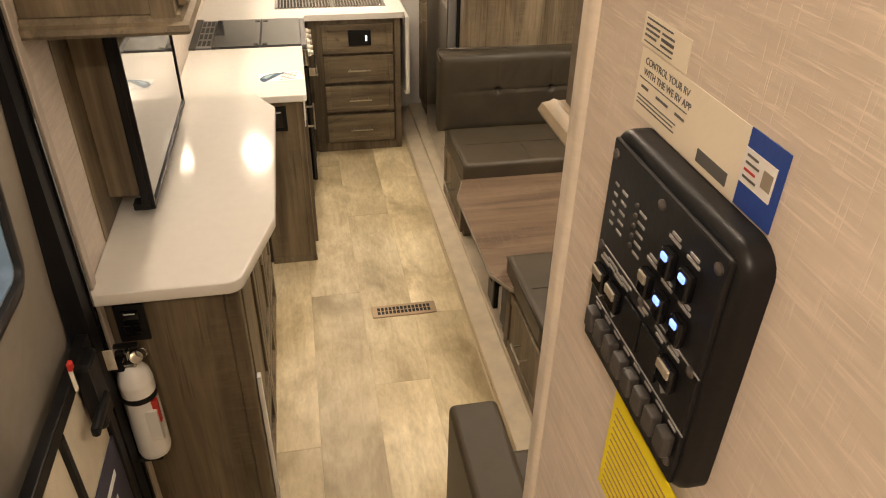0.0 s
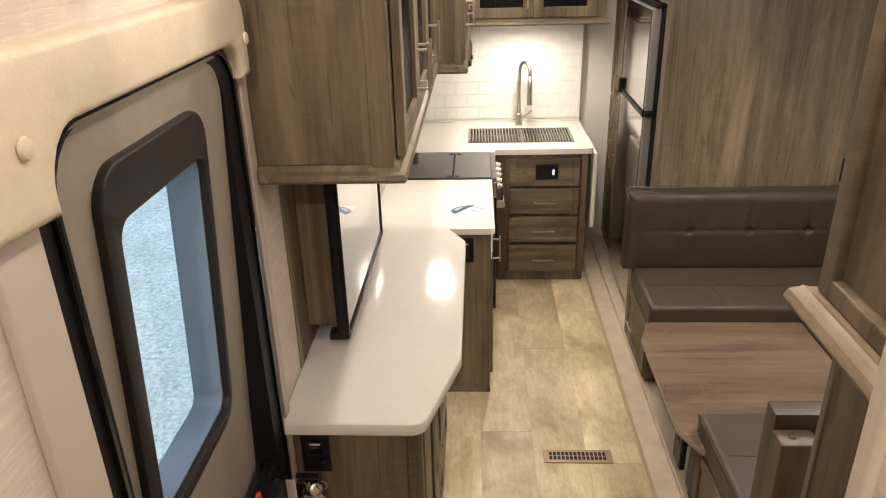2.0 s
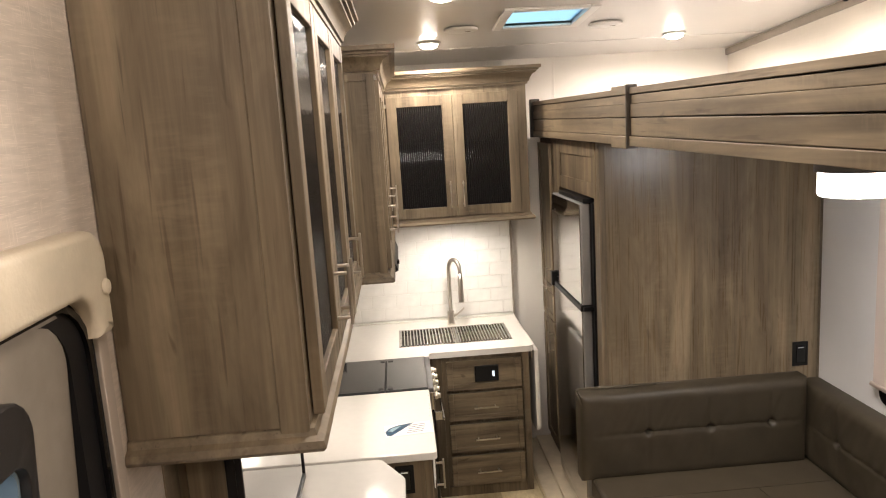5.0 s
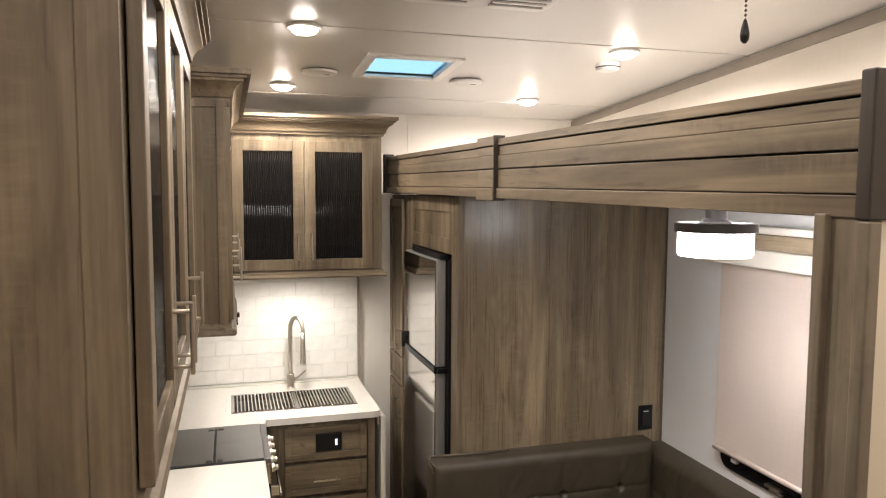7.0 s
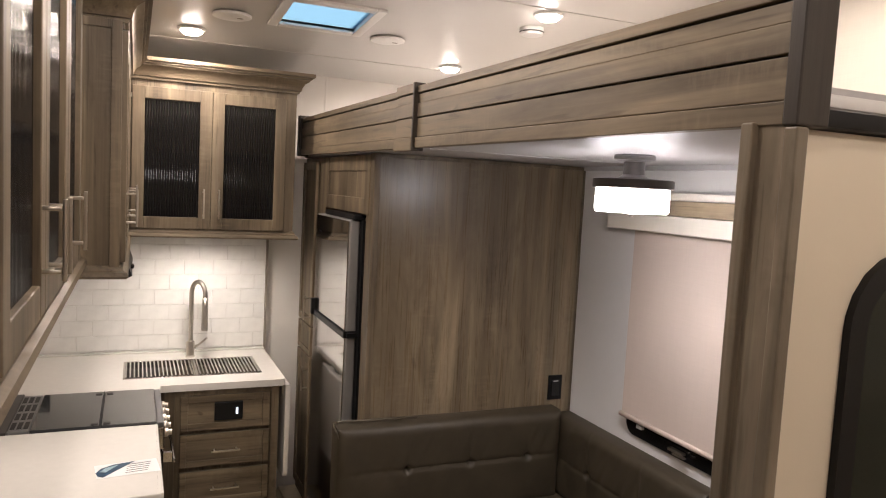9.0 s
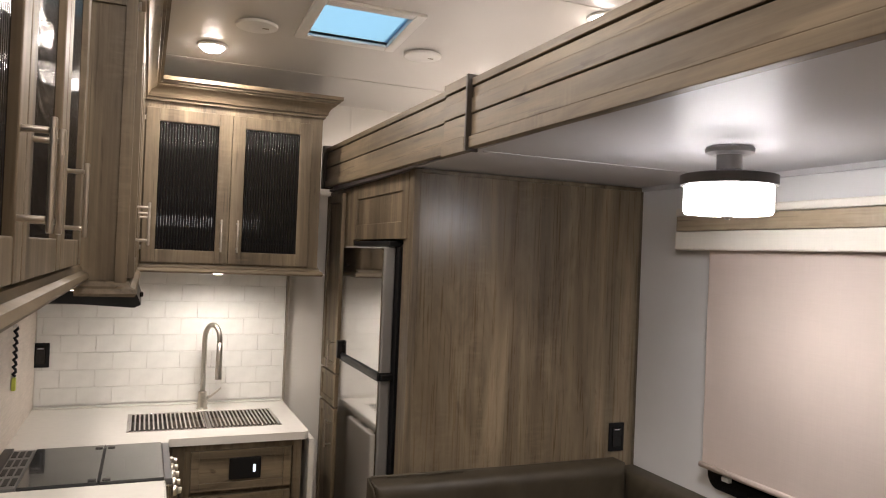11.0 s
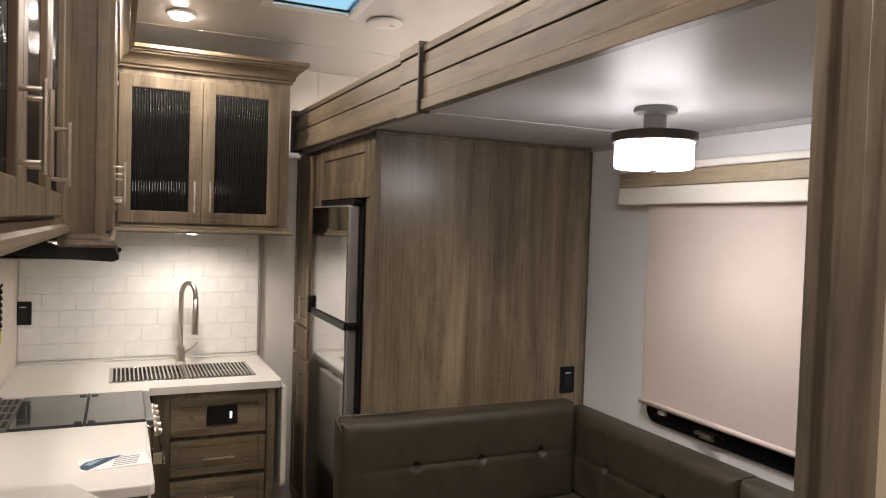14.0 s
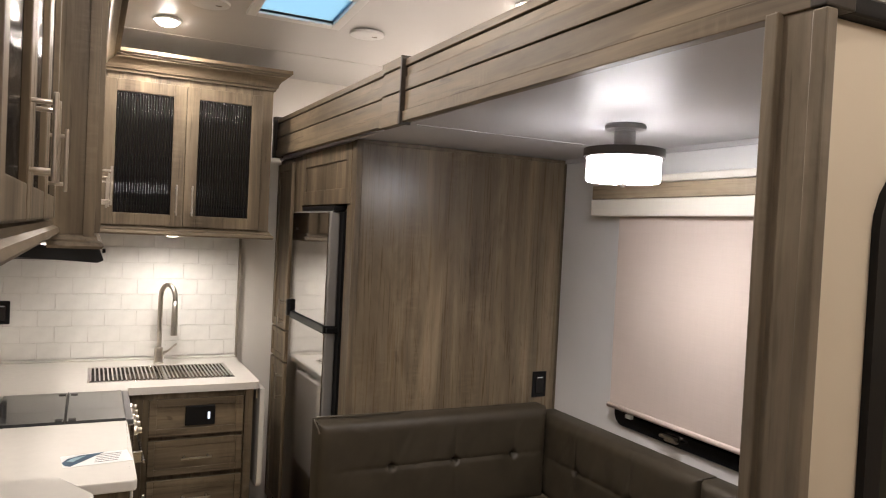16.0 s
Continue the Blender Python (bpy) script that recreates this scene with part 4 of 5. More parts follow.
he = bmesh.ops.extrude_face_region(hb, geom=[hf])
bmesh.ops.translate(hb, vec=(0, 0.68, 0), verts=[v for v in he["geom"] if isinstance(v, bmesh.types.BMVert)])
bmesh.ops.recalc_face_normals(hb, faces=list(hb.faces))
part("shell", hb, black, hd)
part("filter", boxes([(-0.38, -0.08, 4.2, 4.7, 1.513, 1.52)], 0.002), steel_dark, hd, "grey metal filter")
part("switch", boxes([(-0.005, 0.006, 4.15, 4.19, 1.545, 1.56)], 0.002), black_gloss, hd)

# base cabinet and counters
b1 = thing("base_cabinet", (-0.2, 3.9, 0.0), "grey-brown timber base cabinet beside the cooker", "cabinet")
part("body", boxes([(LEFT + 0.002, 0.075, 3.55, 4.205, 0.0, BASE_TOP)], 0.002), wood_darkened, b1)
part("end_panel", boxes([(-0.134, 0.05, 3.542, 3.552, 0.02, BASE_TOP)], 0.001), wood_z, b1)
part("corner_post", boxes([(0.05, 0.082, 3.538, 3.585, 0.0, BASE_TOP)], 0.004), wood_z, b1)
part("base_strip", boxes([(-0.134, 0.085, 3.534, 3.545, 0.0, 0.03)], 0.002), wood_z, b1)
shaker(b1, front(0.078, 3.59, 0.08, FACE_RIGHT), 0.60, 0.76, handle=(0.05, 0.6, 0.13, True))
outlet((-0.03, 3.54, 0.78), front(-0.03, 3.541, 0.785), "black outlet under the counter edge")
c2 = thing("kitchen_counter", (-0.2, 3.86, 0.87), "white solid-surface counter beside the cooker", "countertop")
part("slab", slab([(LEFT + 0.001, 3.515), (0.105, 3.515), (0.105, 4.207), (LEFT + 0.001, 4.207)], 0.868, 0.902, [0, 0.02, 0.004, 0], 0.005), quartz, c2)
latch = thing("flap_bracket", (0.1, 3.55, 0.75), "small white plastic bracket under the counter corner", "bracket")
part("arm", boxes([(0.086, 0.094, 3.52, 3.545, 0.78, 0.868)], 0.002), white_plastic, latch)
part("hook", boxes([(0.086, 0.091, 3.512, 3.522, 0.75, 0.80)], 0.002), white_plastic, latch)

c3 = thing("sink_counter", (0.1, 5.1, 0.87), "white solid-surface counter round the sink", "countertop")
SNK = (-0.033, 0.63, 4.92, 5.268)
out3 = [(p.x, -p.y) for p in rounded([(LEFT + 0.001, 4.715), (0.13, 4.715), (0.13, 4.765), (0.73, 4.765), (0.73, 5.466), (LEFT + 0.001, 5.466)], [0, 0.004, 0.01, 0.03, 0, 0])]
hole3 = [(SNK[0], -SNK[2]), (SNK[1], -SNK[2]), (SNK[1], -SNK[3]), (SNK[0], -SNK[3])]
part("slab", plate(out3, [hole3], 0.034), quartz, c3, "", pose(0, 0, 0.868, 90))
part("upstand", boxes([(LEFT + 0.002, 0.73, 5.455, 5.472, 0.9025, 0.912)], 0.002), quartz, c3)
leaf = thing("folding_counter_leaf", (0.745, 4.95, 0.4), "white folding counter leaf hanging down from its hinge", "counter leaf")
part("leaf", slab([(4.79, 0.36), (5.2, 0.36), (5.2, 0.862), (4.79, 0.862)], 0.0, 0.026, [0.05, 0.05, 0, 0], 0.005), quartz, leaf, "", Matrix(((0, 0, 1, 0.735), (1, 0, 0, 0), (0, 1, 0, 0), (0, 0, 0, 1))))
for y in (4.85, 5.05):
    part("hinge", boxes([(0.728, 0.74, y, y + 0.07, 0.80, 0.866)], 0.002), nickel, leaf)

# sink with roll-up racks
sk = thing("kitchen_sink", (0.3, 5.1, 0.75), "stainless double bowl sink with slatted drying racks on top", "sink")
x0, x1, y0, y1 = SNK
part("rim", boxes([(x0 - 0.004, x1 + 0.004, y0 - 0.004, y0 + 0.008, 0.896, 0.9045), (x0 - 0.004, x1 + 0.004, y1 - 0.008, y1 + 0.004, 0.896, 0.9045), (x0 - 0.004, x0 + 0.008, y0 + 0.008, y1 - 0.008, 0.896, 0.9045), (x1 - 0.008, x1 + 0.004, y0 + 0.008, y1 - 0.008, 0.896, 0.9045)], 0.002), steel, sk)
xm = (x0 + x1) / 2 + 0.01
for a, b in ((x0 + 0.002, xm - 0.012), (xm + 0.012, x1 - 0.002)):
    part("bowl", boxes([(a, b, y0 + 0.002, y1 - 0.002, 0.70, 0.706), (a, a + 0.003, y0 + 0.002, y1 - 0.002, 0.706, 0.898), (b - 0.003, b, y0 + 0.002, y1 - 0.002, 0.706, 0.898), (a, b, y0 + 0.002, y0 + 0.005, 0.706, 0.898), (a, b, y1 - 0.005, y1 - 0.002, 0.706, 0.898)]), steel, sk)
    rack = thing("drying_rack", ((a + b) / 2, 5.1, 0.905), "stainless slatted drying rack over the sink bowl", "drying rack", "drying racks")
    n = 17
    for i in range(n):
        x = a + 0.008 + (b - a - 0.016) * i / (n - 1)
        part("slat", boxes([(x - 0.0045, x + 0.0045, y0 + 0.006, y1 - 0.006, 0.899, 0.908)], 0.002, 1), steel, rack)
part("divider", boxes([(xm - 0.012, xm + 0.012, y0 + 0.004, y1 - 0.004, 0.86, 0.903)], 0.004), steel, sk)

# tap
tap = thing("kitchen_tap", (0.315, 5.33, 0.902), "brushed nickel pull-down kitchen tap with a tall arched spout", "tap")
FX, FY = 0.304, 5.335
part("base", lathe([(0.028, 0.0), (0.028, 0.006), (0.023, 0.01), (0.022, 0.085), (0.017, 0.09)], (FX, FY, 0.902)), nickel, tap)
arc = [(FX, FY, 0.985), (FX, FY, 1.262)] + [(FX + 0.033 * (1 - math.cos(a)), FY - 0.05 * (1 - math.cos(a)) * 0.7, 1.262 + 0.068 * math.sin(a)) for a in np.linspace(0.2, math.pi, 12)]
ex, ey, ez = arc[-1]
part("spout", tube(arc + [(ex, ey, ez - 0.02)], 0.0125, 14), nickel, tap)
part("spray_head", tube([(ex, ey, ez - 0.015), (ex, ey, ez - 0.08), (ex, ey, ez - 0.2)], [0.0135, 0.0155, 0.017], 14), nickel, tap)
part("handle", tube([(FX + 0.015, FY, 0.955), (FX + 0.04, FY - 0.01, 0.968), (FX + 0.085, FY - 0.03, 1.012)], [0.012, 0.006, 0.005], 10), nickel, tap)

# cooker
st = thing("cooker", (-0.1, 4.46, 0.0), "slide-in gas cooker with a folding black glass lid and steel knobs", "cooker")
part("body", boxes([(LEFT + 0.03, 0.10, 4.212, 4.708, 0.0, 0.896)], 0.002), black, st)
for a, b in ((-0.352, -0.112), (-0.106, 0.1)):
    part("lid", boxes([(a, b, 4.216, 4.704, 0.897, 0.909)], 0.003), plain("smoked_glass_lid", (0.035, 0.036, 0.037), 0.1, 0.06, bump=0.0, coat=0.6), st, "smoked glass lid leaf")
part("lid_rim", boxes([(0.1, 0.128, 4.214, 4.706, 0.885, 0.905)], 0.004), plain("grey_cooker_trim", (0.16, 0.16, 0.165), 0.3, 0.05, metal=0.7), st)
for y in (4.24, 4.66):
    for x in (-0.13, -0.085):
        part("hinge", boxes([(x - 0.013, x + 0.013, y - 0.008, y + 0.008, 0.909, 0.913)], 0.002), charcoal, st)
part("hinge_seam", boxes([(-0.1115, -0.1065, 4.22, 4.70, 0.9095, 0.9115)]), black, st)
grl = part("vent_grille", boxes([(-0.43, -0.356, 4.216, 4.704, 0.896, 0.908)], 0.003), plain("grey_grille", (0.22, 0.22, 0.22), 0.35, 0.05, metal=0.6), st, "grey slotted vent")
for i in range(3):
    for j in range(4):
        part("slot", boxes([(-0.424 + i * 0.023, -0.408 + i * 0.023, 4.25 + j * 0.115, 4.33 + j * 0.115, 0.9075, 0.9095)]), black, grl)
plate_t = thing("counter_plate", (-0.46, 4.4, 0.9), "dark plastic plate lying at the back of the cooker", "plate")
part("sheet", boxes([(LEFT + 0.002, -0.43, 4.2, 4.72, 0.9, 0.912)], 0.002), charcoal, plate_t)
part("control_strip", boxes([(0.1, 0.132, 4.214, 4.706, 0.79, 0.884)], 0.005), steel, st)
for i in range(5):
    y = 4.27 + i * 0.095
    part("knob", lathe([(0.018, 0.0), (0.018, 0.012), (0.012, 0.018), (0.011, 0.03)], (0, 0, 0), 16), nickel, st, "steel knob", pose(0.132, y, 0.842, 0, 90, 0))
part("oven_door", boxes([(0.1, 0.128, 4.22, 4.70, 0.1, 0.78)], 0.005), black_gloss, st)
part("oven_handle", boxes([(0.165, 0.178, 4.25, 4.67, 0.715, 0.73), (0.126, 0.168, 4.26, 4.275, 0.715, 0.76), (0.126, 0.168, 4.645, 4.66, 0.715, 0.76)], 0.004), steel, st)

# leaflet on the counter
lf = thing("leaflet", (0.0, 3.74, 0.903), "printed paper leaflet with a blue curved picture", "leaflet")
LM = pose(-0.098, 3.685, 0.9025, 0, 0, 6)
part("sheet", slab([(0, 0), (0.2, 0), (0.2, 0.12), (0, 0.12)], 0.0, 0.0008, 0, 0), white_ink, lf, "", LM)
part("picture", slab([(0.0, 0.05), (0.02, 0.085), (0.06, 0.108), (0.13, 0.118), (0.02, 0.005), (0.005, 0.02)], 0.0008, 0.0014, 0, 0), plain("slate_blue_print", (0.03, 0.07, 0.12), 0.35, 0.4, 40.0), lf, "", LM)
part("picture_band", slab([(0.012, 0.055), (0.035, 0.085), (0.075, 0.1), (0.03, 0.045)], 0.0014, 0.0019, 0, 0), plain("pale_teal_print", (0.3, 0.42, 0.48), 0.35, 0.3, 60.0), lf, "", LM)
for i in range(5):
    part("text_line", slab([(0.09 + i * 0.004, 0.02 + i * 0.018), (0.16 + i * 0.005, 0.022 + i * 0.018), (0.16 + i * 0.005, 0.026 + i * 0.018), (0.09 + i * 0.004, 0.024 + i * 0.018)], 0.0008, 0.0013, 0, 0), ink, lf, "", LM)

# sink base cabinet
b2 = thing("sink_cabinet", (0.42, 5.1, 0.0), "grey-brown timber sink cabinet with three drawers", "cabinet")
part("body", boxes([(0.135, 0.70, 4.815, BACK - 0.04, 0.0, BASE_TOP)], 0.002), wood_z, b2)
part("blind_panel", boxes([(LEFT + 0.01, 0.135, 4.72, BACK - 0.04, 0.0, BASE_TOP)]), wood_darkened, b2)
part("face_frame", boxes([(0.15, 0.20, 4.8, 4.816, 0.0, BASE_TOP), (0.665, 0.705, 4.8, 4.816, 0.0, BASE_TOP), (0.2, 0.665, 4.8, 4.816, 0.0, 0.06), (0.2, 0.665, 4.8, 4.816, 0.835, BASE_TOP)], 0.002), wood_z, b2)
shaker(b2, front(0.225, 4.8, 0.66), 0.43, 0.175, "false_front", wood_x, rail=0.035)
for z, h in ((0.475, 0.165), (0.28, 0.17), (0.07, 0.185)):
    d = part("drawer", frame_bm(0.43, h, 0.03), wood_x, b2, "", front(0.225, 4.8, z))
    part("panel", boxes([(0.026, 0.404, -0.013, -0.002, 0.026, h - 0.026)]), wood_x, d, "", front(0.225, 4.8, z))
    bar_pull(d, front(0.225 + 0.145, 4.782, z + h / 2), 0.14, False)
dp = thing("control_display", (0.45, 4.78, 0.70), "small black control display on the sink cabinet", "display")
part("case", boxes([(0.385, 0.522, 4.774, 4.79, 0.706, 0.80)], 0.004), black, dp)
part("lit_switch", boxes([(0.487, 0.498, 4.772, 4.7745, 0.735, 0.768)], 0.001), led_white, dp, "small white switch light")

# tiled splashback
sp = structure("wall_splashback", boxes([(LEFT + 0.001, 0.732, BACK - 0.018, BACK - 0.002, 0.9, 1.614)]), grout, "white brick-pattern tiled splashback")
TW, TH, GAP = 0.157, 0.0863, 0.0026
tiles = {}


def tile_mesh(w):
    key = round(w, 3)
    if key not in tiles:
        tiles[key] = mesh_of("tile", bm_box(0, w, -0.0035, 0.002, 0, TH - GAP, 0.0012, 1), ceramic)
    return tiles[key]


for row in range(1, 9):
    z = 0.8317 + row * TH
    x = 0.036 - TW * 4 - (0.0 if row % 2 else TW / 2)
    while x < 0.73:
        a, b = max(x, LEFT + 0.004), min(x + TW - GAP, 0.728)
        if b - a > 0.01:
            t = new("tile", tile_mesh(b - a))
            t.parent = sp
            t.location = (a, BACK - 0.018, z)
        x += TW
outlet((-0.46, BACK - 0.026, 1.16), front(-0.44, BACK - 0.0255, 1.165), "black outlet on the tiled splashback")

cord = thing("hanging_cord", (-0.455, 4.81, 1.36), "dark coiled cord hanging on the side wall beside the cooker", "cord")
part("cord", tube([(-0.454 + 0.006 * math.sin(a * 2.1), 4.81 + 0.006 * math.cos(a * 2.1), 1.375 - 0.0095 * a) for a in range(22)], 0.006, 8), black, cord)
part("hook", boxes([(LEFT, -0.45, 4.803, 4.817, 1.37, 1.385)], 0.003), white_plastic, cord)
part("tag", boxes([(-0.462, -0.448, 4.796, 4.824, 1.12, 1.17)], 0.002), plain("lime_tag", (0.5, 0.55, 0.08), 0.5), cord, "small lime tag")

# ---- pantry and fridge ----
pt = thing("pantry_cabinet", (1.2, 5.25, 0.035), "tall narrow grey-brown timber pantry cabinet", "cabinet")
part("body", boxes([(0.945, 1.6, 4.935, 5.44, 0.036, 2.05)], 0.002), wood_z, pt)
for z, h, hz in ((1.105, 0.92, 0.03), (0.10, 0.82, 0.625)):
    shaker(pt, front(0.943, 5.415, z, FACE_LEFT), 0.32, h, handle=(0.285, hz, 0.14, True), rail=0.045)
shaker(pt, front(0.943, 5.415, 0.932, FACE_LEFT), 0.32, 0.162, "drawer", rail=0.028)
fc = thing("fridge_cabinet", (1.2, 4.6, 1.78), "timber overhead cabinet above the fridge", "cabinet")
part("body", boxes([(0.957, 1.6, 4.10, 4.93, 1.79, 2.05)], 0.002), wood_z, fc)
shaker(fc, front(0.955, 4.925, 1.785, FACE_LEFT), 0.79, 0.262, rail=0.07)
part("stile", boxes([(0.937, 0.957, 4.092, 4.133, 0.04, 2.05)], 0.002), wood_z, fc)
part("side_panel", boxes([(0.945, 1.6, 4.135, 4.2, 0.04, 1.784)], 0.002), wood_z, fc)
fg = thing("fridge", (1.2, 4.6, 0.04), "tall two-door fridge with mirror-like stainless doors and black sides", "fridge")
part("body", boxes([(0.962, 1.55, 4.21, 4.925, 0.04, 1.765)], 0.006), black, fg, "black cabinet sides")
leaf_door = part("freezer_door", boxes([(0.9, 0.948, 4.29, 4.92, 1.238, 1.752)], 0.008, 3), edge_steel, fg, "brushed steel door")
part("front_sheet", boxes([(0.8945, 0.9005, 4.296, 4.914, 1.238 + 0.006, 1.752 - 0.006)], 0.0025, 3), mirror_steel, leaf_door, "polished stainless freezer front")
leaf_door = part("fridge_door", boxes([(0.9, 0.948, 4.29, 4.92, 0.08, 1.212)], 0.008, 3), edge_steel, fg, "brushed steel door")
part("front_sheet", boxes([(0.8945, 0.9005, 4.296, 4.914, 0.08 + 0.006, 1.212 - 0.006)], 0.0025, 3), mirror_steel, leaf_door, "polished stainless lower front")
part("top_hinge", boxes([(0.91, 0.99, 4.27, 4.80, 1.754, 1.777)], 0.004), black, fg)
part("gasket", boxes([(0.949, 0.961, 4.25, 4.915, 0.08, 1.752)]), rubber, fg)
part("grip", boxes([(0.888, 0.946, 4.285, 4.915, 1.209, 1.241)], 0.005), black, fg, "black recessed grip")
part("hinge", boxes([(0.9, 0.985, 4.262, 4.292, 1.215, 1.236)], 0.003), black, fg)
part("latch", boxes([(0.872, 0.897, 4.875, 4.905, 1.215, 1.30)], 0.005), black, fg)
part("badge", boxes([(0.8945, 0.8965, 4.80, 4.85, 1.66, 1.67)]), nickel, fg)

# ---- dinette ----
SEAT = 0.49
for name, y0b, y1b in (("dinette_bench", 3.56, 4.05), ("dinette_bench", 2.16, 2.70)):
    far = y0b > 3
    be = thing(name, (1.2, (y0b + y1b) / 2, 0.035), "timber dinette bench base with a drawer", "bench", "dinette benches")
    part("base", boxes([(0.86, 1.97, y0b + 0.02, y1b, 0.036, 0.375)], 0.003), wood_x, be)
    shaker(be, front(0.858, y1b - 0.02, 0.07, FACE_LEFT), y1b - y0b - 0.03, 0.29, "drawer", handle=((y1b - y0b) / 2 - 0.07, 0.16, 0.12, False), rail=0.045)
    cu = thing("seat_cushion", (1.2, (y0b + y1b) / 2, 0.376), "dark grey-brown leatherette seat cushion", "cushion", "dinette cushions")
    yy0, yy1 = (3.525, 3.995) if far else (2.26, 2.73)
    part("pad", bm_box(0.838, 1.90, yy0, yy1, 0.377, SEAT, 0.022, 4), leather_seat, cu)
    for x in (1.20, 1.55):
        part("seam", tube([(x, yy0 + 0.012, SEAT - 0.004), (x + 0.004, yy0 + 0.03, SEAT + 0.0008), (x - 0.02, yy0 + 0.22, SEAT + 0.0008)], 0.0016, 6), leather, cu)
    part("seam", tube([(0.87, yy0 + 0.225, SEAT + 0.0006), (1.3, yy0 + 0.22, SEAT + 0.001), (1.87, yy0 + 0.225, SEAT + 0.0006)], 0.0014, 6), leather, cu)
    part("piping", tube([(0.84, yy0 + 0.005, SEAT - 0.012), (0.84, yy1 - 0.005, SEAT - 0.012)], 0.004, 8), leather, cu)
side = thing("side_bench", (1.75, 3.1, 0.035), "timber bench base along the window", "bench", "dinette benches")
part("base", boxes([(1.6, 1.97, 2.7, 3.56, 0.036, 0.375)], 0.003), wood_y, side)
sc = thing("seat_cushion", (1.7, 3.1, 0.376), "dark grey-brown leatherette side cushion", "cushion", "dinette cushions")
part("pad", bm_box(1.545, 1.885, 2.735, 3.52, 0.377, SEAT - 0.002, 0.022, 4), leather_seat, sc)
bc = thing("back_cushion", (1.35, 4.03, 0.5), "buttoned dark leatherette back cushion against the timber panel", "cushion", "dinette back cushions")
part("pad", pillow(1.085, 0.425, 0.11, [(0.313, 0.225), (0.611, 0.225), (0.905, 0.225)], seed=1.0), leather, bc, "", pose(0.792, 4.055, 0.475))
part("piping", tube([(0.805, 4.045, 0.902), (1.1, 4.043, 0.9), (1.4, 4.045, 0.897), (1.86, 4.045, 0.896)], 0.006, 8), leather_seat, bc)
part("loose_piping", tube([(0.80, 4.035, 0.898), (0.786, 4.01, 0.906), (0.781, 3.985, 0.902), (0.786, 3.965, 0.886), (0.792, 3.955, 0.86)], 0.004, 8), leather_seat, bc, "loose worn piping at the corner")
part("loose_piping", tube([(0.86, 4.03, 0.905), (0.96, 4.01, 0.911), (1.06, 4.015, 0.909), (1.17, 4.03, 0.903)], 0.004, 8), leather_seat, bc)
for x in (1.105, 1.403, 1.697):
    part("button", lathe([(0.006, 0.0), (0.009, 0.002), (0.007, 0.006), (0.002, 0.007)], (0, 0, 0), 12), leather, bc, "", pose(x, 3.998, 0.70, 90, 0, 0))
bw = thing("back_cushion", (1.95, 3.1, 0.5), "buttoned dark leatherette back cushion under the window", "cushion", "dinette back cushions")
part("pad", pillow(1.0, 0.388, 0.1, [(0.31, 0.19), (0.66, 0.19)], seed=2.0), leather, bw, "", pose(1.98, 4.05, 0.475, 0, 0, -90))
bw2 = thing("back_cushion", (1.95, 2.5, 0.5), "dark leatherette back cushion under the window", "cushion", "dinette back cushions")
part("pad", pillow(0.85, 0.386, 0.1, [(0.25, 0.2), (0.6, 0.2)], seed=3.0), leather, bw2, "", pose(1.98, 3.045, 0.475, 0, 0, -90))
nb = thing("back_cushion", (1.3, 2.2, 0.5), "grey leatherette back cushion of the front bench", "cushion", "dinette back cushions")
part("pad", pillow(1.05, 0.42, 0.09, [(0.3, 0.2), (0.7, 0.2)], seed=4.0), leather_seat, nb, "", pose(1.9, 2.175, 0.475, 0, 0, 180))
bp = thing("bench_back_post", (0.93, 2.12, 0.04), "square timber post at the bench back with a capped top", "post")
part("post", boxes([(0.845, 0.95, 2.10, 2.17, 0.036, 0.85)], 0.004), wood_z, bp)
part("screw_cap", lathe([(0.009, 0.0), (0.011, 0.002), (0.008, 0.005), (0.002, 0.006)], (0.885, 2.135, 0.85), 12), charcoal, bp)
part("panel", boxes([(0.95, 1.95, 2.12, 2.15, 0.036, 0.84)]), wood_z, bp)

outlet((1.89, 4.05, 0.98), front(1.889, 4.0595, 0.985), "black outlet low on the timber panel")
tb = thing("dinette_table", (1.2, 3.1, 0.04), "folded-down dinette table with a brown wood-grain laminate top", "table")
part("tabletop", slab([(0.83, 2.6), (0.77, 2.72), (0.77, 3.36), (0.83, 3.52), (1.54, 3.52), (1.54, 2.6)], 0.388, 0.413, 0.02, 0.003), wood_table, tb)
part("edge_band", slab([(0.828, 2.597), (0.767, 2.719), (0.767, 3.362), (0.828, 3.523), (1.0, 3.523), (1.0, 2.597)], 0.392, 0.409, 0.02, 0.002), trim_taupe, tb)
for y in (2.80, 3.22):
    part("leg", boxes([(0.95, 1.0, y, y + 0.05, 0.036, 0.388)], 0.004), black, tb, "black folding metal leg")
part("bracket", boxes([(0.79, 0.95, 2.74, 2.80, 0.32, 0.34), (0.795, 0.815, 2.72, 2.82, 0.22, 0.388)], 0.004), black, tb, "black metal bracket")
part("underframe", boxes([(0.86, 1.5, 2.74, 2.78, 0.05, 0.36)], 0.003), black, tb)
part("folding_strut", boxes([(0.852, 0.93, 2.60, 2.80, 0.09, 0.315), (0.785, 0.80, 2.70, 2.73, 0.24, 0.388)], 0.006), black, tb, "black folded metal strut")

# floor register
rg = thing("floor_register", (0.46, 3.05, 0.0), "brown metal floor vent with a slotted grille", "floor vent")
RM = pose(0.312, 3.01, 0.0005)
part("frame", slab([(0, 0), (0.30, 0), (0.30, 0.085), (0, 0.085)], 0.0, 0.005, 0.006, 0.002), brass_dull, rg, "", RM)
